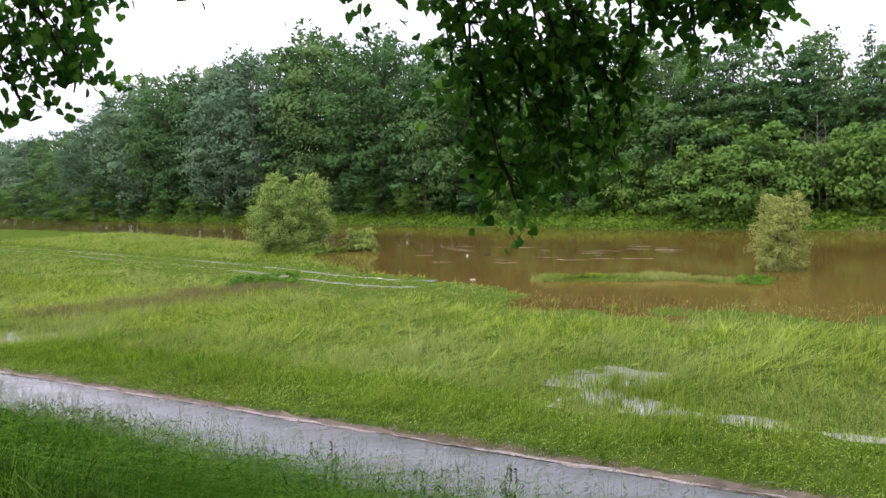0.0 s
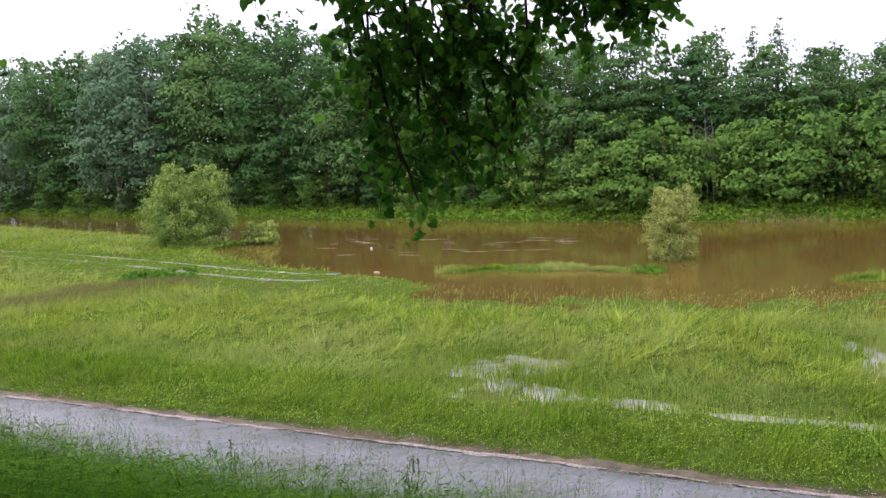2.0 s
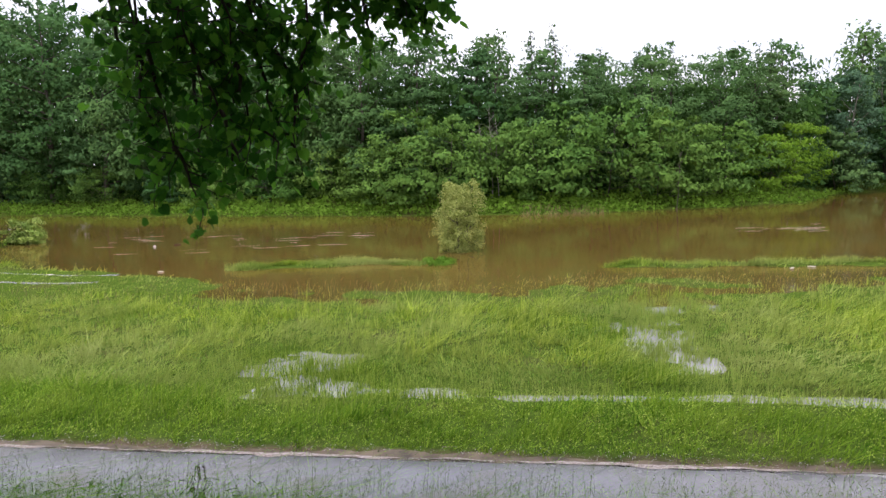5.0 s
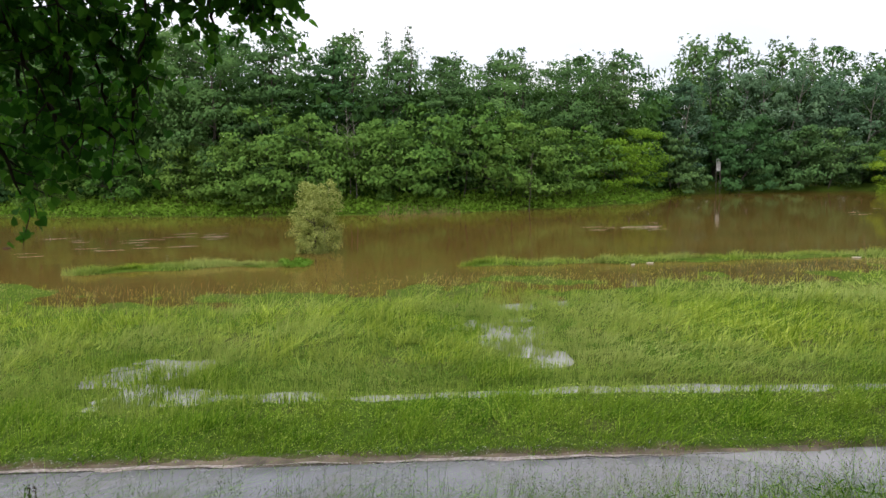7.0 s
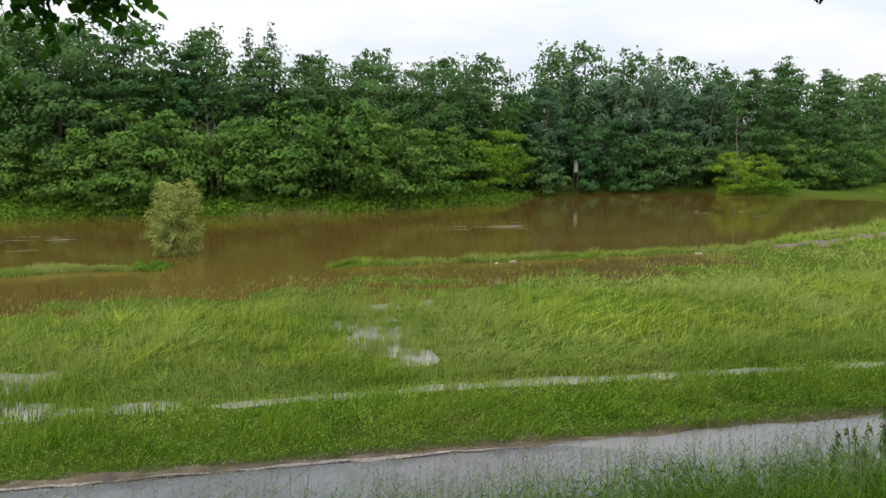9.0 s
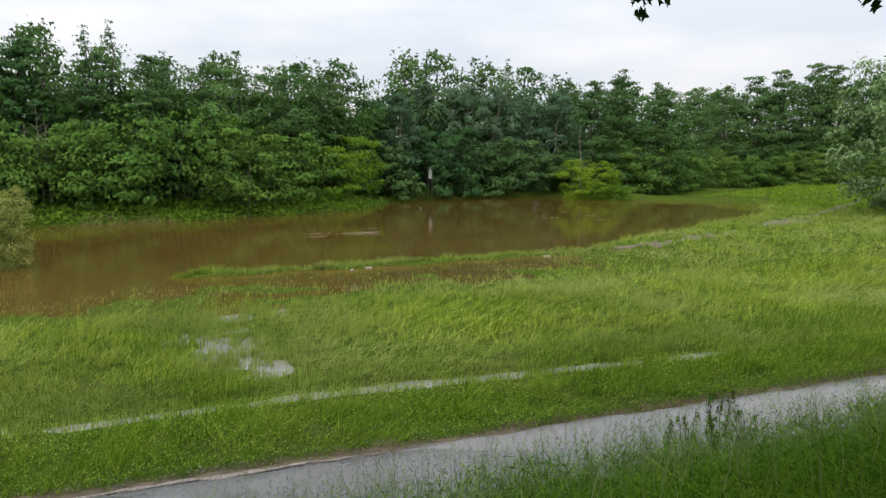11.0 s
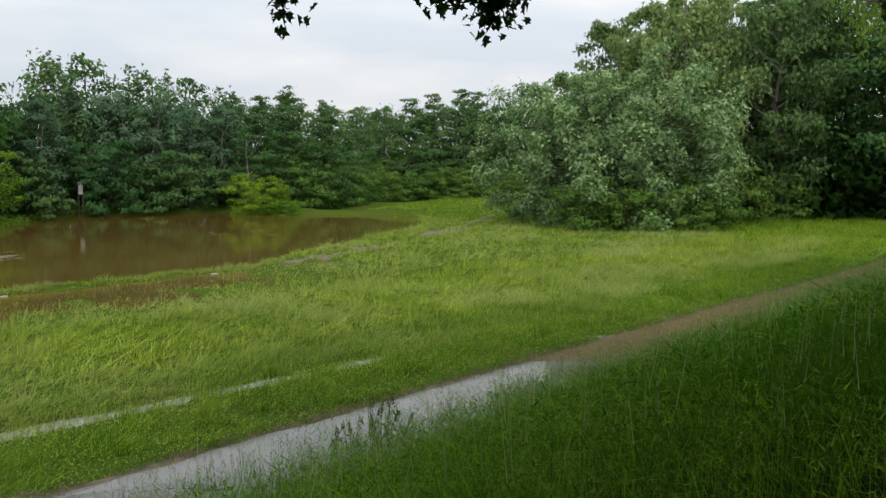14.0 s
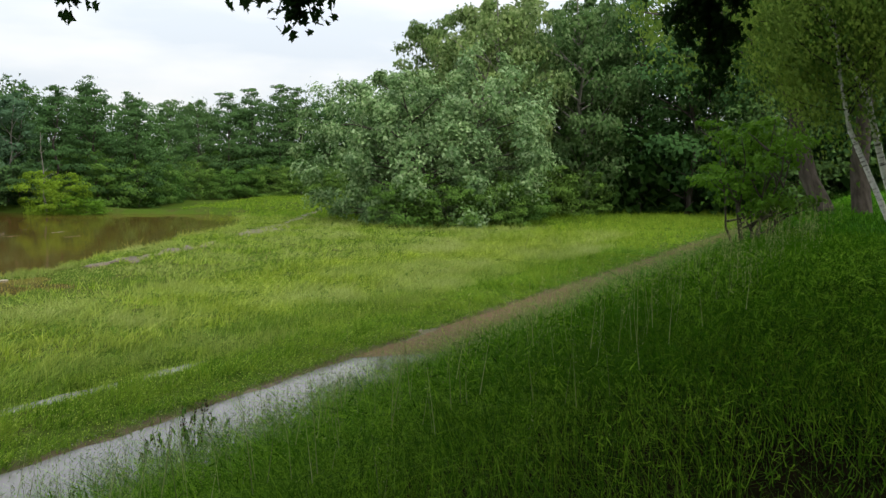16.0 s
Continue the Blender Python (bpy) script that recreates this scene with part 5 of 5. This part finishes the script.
tagged(new("seeding_grass", blades("shore_grass", x[ok], y[ok], np.full(ok.sum(), 0.27), 0.026, 0.6, SEED_RED, r)[0]), "brownish seeding grass through the wet meadow", "grass", kind="stuff")

# dead reeds and drift on the far bank
m = 500
a, d = r.uniform(6.5, 12.5, m), r.uniform(61.5, 64.5, m)
x, y = d * np.sin(np.radians(a)), d * np.cos(np.radians(a))
tagged(new("dead_reeds", blades("dead_reeds", x, y, np.full(m, 0.5), 0.05, 0.5, SEED_RED, r)[0]), "dry brown reeds and flood drift on the far bank", "reeds", kind="stuff")

PALE, pale_t, pale_b = material("weathered_white_paint", 0.6, 0, 0.3)
pale_t.links.new(ramp(pale_t, noise_of(pale_t, 8.0), [(0.3, (0.3, 0.3, 0.29)), (0.6, (0.55, 0.55, 0.53))]), pale_b.inputs["Base Color"])
# pale colour for drift scraps and for sky glints painted on the river
GLINT_DRIFT, glint_t, glint_b = material("pale_glint_and_drift", 0.7, 0, 0.3)
glint_t.links.new(ramp(glint_t, noise_of(glint_t, 12.0), [(0.3, (0.32, 0.26, 0.18)), (0.7, (0.6, 0.55, 0.46))]), glint_b.inputs["Base Color"])


def box(bm, x, y, z, sx, sy, sz, bev=0.01):
    got = bmesh.ops.create_cube(bm, size=1.0, matrix=Matrix.Translation((x, y, z)) @ Matrix.Diagonal((sx, sy, sz, 1)))
    edges = list({e for v in got["verts"] for e in v.link_edges})
    bmesh.ops.bevel(bm, geom=edges, offset=bev, segments=1, affect="EDGES")


def box_part(name, parent, mat, *args):
    bm = bmesh.new()
    box(bm, *args)
    me = bpy.data.meshes.new(name)
    bm.to_mesh(me)
    bm.free()
    me.materials.append(mat)
    return child(name, me, parent)


sign = new("river_sign")
p = polar(30.8, 95.4, z=0)
sign.matrix_basis = pose(p.x, p.y, float(height(np.array([p.x]), np.array([p.y]))[0]), 0, 0, -30)
tagged(sign, "white weathered board on two posts at the water", "sign")
box_part("board", sign, PALE, 0, 0, 3.3, 0.46, 0.04, 1.4)
box_part("post", sign, BARK, -0.22, 0.06, 1.7, 0.09, 0.07, 3.6)
box_part("post", sign, BARK, 0.22, 0.06, 1.7, 0.09, 0.07, 3.6)


def bare_trunk(name, label, x, y, hgt, rad, mat, seed, limbs=8):
    q = np.random.default_rng(seed)
    root = new(name)
    root.location = (x, y, max(-0.3, float(height(np.array([x]), np.array([y]))[0])) - 0.1)
    tagged(root, label, "tree")
    line = bent((0, 0, 0), (q.normal(0, 0.2), q.normal(0, 0.2), hgt), 0, q, 8, 0.015)
    child("trunk", fast_mesh("bare_trunk", *tube(line, rad * np.linspace(1, 0.25, 8), 8), mat, True), root)
    twigs = []
    for t in q.uniform(0.35, 0.98, limbs):
        k = line[0] + (line[-1] - line[0]) * t
        a = q.uniform(0, 6.28)
        e = k + np.array([math.cos(a), math.sin(a), 0.9]) * hgt * 0.16 * (1.3 - t)
        twigs.append(tube(bent(k, e, 0.05, q, 4, 0.08), rad * np.array([0.35, 0.25, 0.15, 0.05]), 4))
    child("branches", fast_mesh("bare_branches", *joined(twigs), mat, True), root)


p = polar(41.8, 97.5, z=0)
bare_trunk("dead_tree", "thin pale dead trunk at the waterside", p.x, p.y, 9.5, 0.10, BARK_PALE, 401)
for k, (a, d, h) in enumerate(((3.6, 66.5, 6.5), (4.4, 66.8, 8.0), (4.9, 66.6, 7.0), (17.6, 66.5, 5.0))):
    p = polar(a, d, z=0)
    bare_trunk("dead_tree", "slender grey dying tree before the shrubs", p.x, p.y, h, 0.045, BARK_PALE if k < 3 else BARK, 410 + k, 26)

# drift on the water
def drift(name, label, category, x, y, size, mat, seed, z=0.0):
    """A rounded lump, half awash."""
    q = np.random.default_rng(seed)
    bm = bmesh.new()
    bmesh.ops.create_icosphere(bm, subdivisions=2, radius=1.0)
    for v in bm.verts:
        k = 1 + 0.25 * noise.noise(v.co * 1.7 + Vector((seed, 0, 0)))
        v.co = Vector((v.co.x * size[0] * k, v.co.y * size[1] * k, v.co.z * size[2] * k))
    me = bpy.data.meshes.new(name)
    bm.to_mesh(me)
    bm.free()
    me.materials.append(mat)
    ob = new(name, me)
    ob.matrix_basis = pose(x, y, z, 0, 0, float(q.uniform(0, 180)))
    tagged(ob, label, category)


# plain white lump in place of a small bottle-like floating object
p = polar(-19.9, 47, z=0)
drift("floating_buoy", "small white object drifting on the brown water", "float", p.x, p.y, (0.085, 0.075, 0.08), PALE, 1, 0.03)
p = polar(-18.4, 47.5, z=0)
drift("driftwood", "dark piece of driftwood floating in the river", "driftwood", p.x, p.y, (0.22, 0.09, 0.06), TWIG, 2, 0.02)
for k, (a, el, w) in enumerate(((-19.6, 7.25, 0.3), (-26.6, 6.9, 0.4), (25.2, 7.9, 0.35), (26.4, 7.75, 0.3), (39.6, 6.9, 0.4))):
    p = polar(a, EYE_Z / math.tan(radians(el)), z=0)
    drift("driftwood", "pale scrap of drift stranded at the water's edge", "driftwood", p.x, p.y, (0.5 * w, 0.06, 0.035), GLINT_DRIFT, 10 + k, 0.03)


def foam(a0, a1, el, count, seed):
    """Broken pale streaks on the current: sky glints of ripples built as flat shapes."""
    q = np.random.default_rng(seed)
    vs, fs = [], []
    for i in range(count):
        a = q.uniform(a0, a1)
        p = polar(a, EYE_Z / math.tan(radians(el + q.normal(0, 0.14))), z=0.006)
        ln, wd = q.uniform(0.2, 1.0), q.uniform(0.012, 0.045)
        t = np.linspace(-1, 1, 7)
        up = np.stack([p.x + ln * t, p.y + wd * np.sqrt(1 - t * t) + 0.05 * np.sin(3 * t + i), 0 * t + 0.006 + 0.0006 * i], 1)
        dn = np.stack([p.x + ln * t[::-1], p.y - wd * np.sqrt(1 - t[::-1] ** 2) + 0.05 * np.sin(3 * t[::-1] + i), 0 * t + 0.006 + 0.0006 * i], 1)
        fs.append(list(range(len(vs), len(vs) + 12)))
        vs += up.tolist() + dn[1:-1].tolist()
    me = bpy.data.meshes.new("foam")
    me.from_pydata(vs, [], fs)
    me.materials.append(GLINT_DRIFT)
    tagged(new("foam", me), "pale streaks painted for sky glints on river ripples", "foam", kind="stuff")


foam(22, 27, 5.25, 22, 501)
foam(-12, -4, 5.35, 16, 502)
foam(-24, -14, 5.0, 14, 503)
foam(-22, -6, 5.9, 8, 504)
foam(36, 44, 4.0, 8, 505)

for k, (a, d, h, w) in enumerate(((83.2, 93, 20, 0.24), (80.4, 95, 18, 0.2), (86.8, 94, 18, 0.2))):
    p = polar(a, d, z=0)
    bare_trunk("woodland_tree", "pale grey tree trunk at the dark edge of the wood", p.x, p.y, h, w, BARK_PALE, 430 + k, 12)

m = 2600
sx, nx = r.uniform(2.5, 9, m), r.normal(-0.35, 0.55, m)
x, y = to_xy(sx, nx)
tagged(new("crest_grass", blades("crest_grass", x, y, np.full(m, 0.16), 0.006, 0.9, TALL, r)[0]), "short sparse grass on the trodden crest", "grass", kind="stuff")
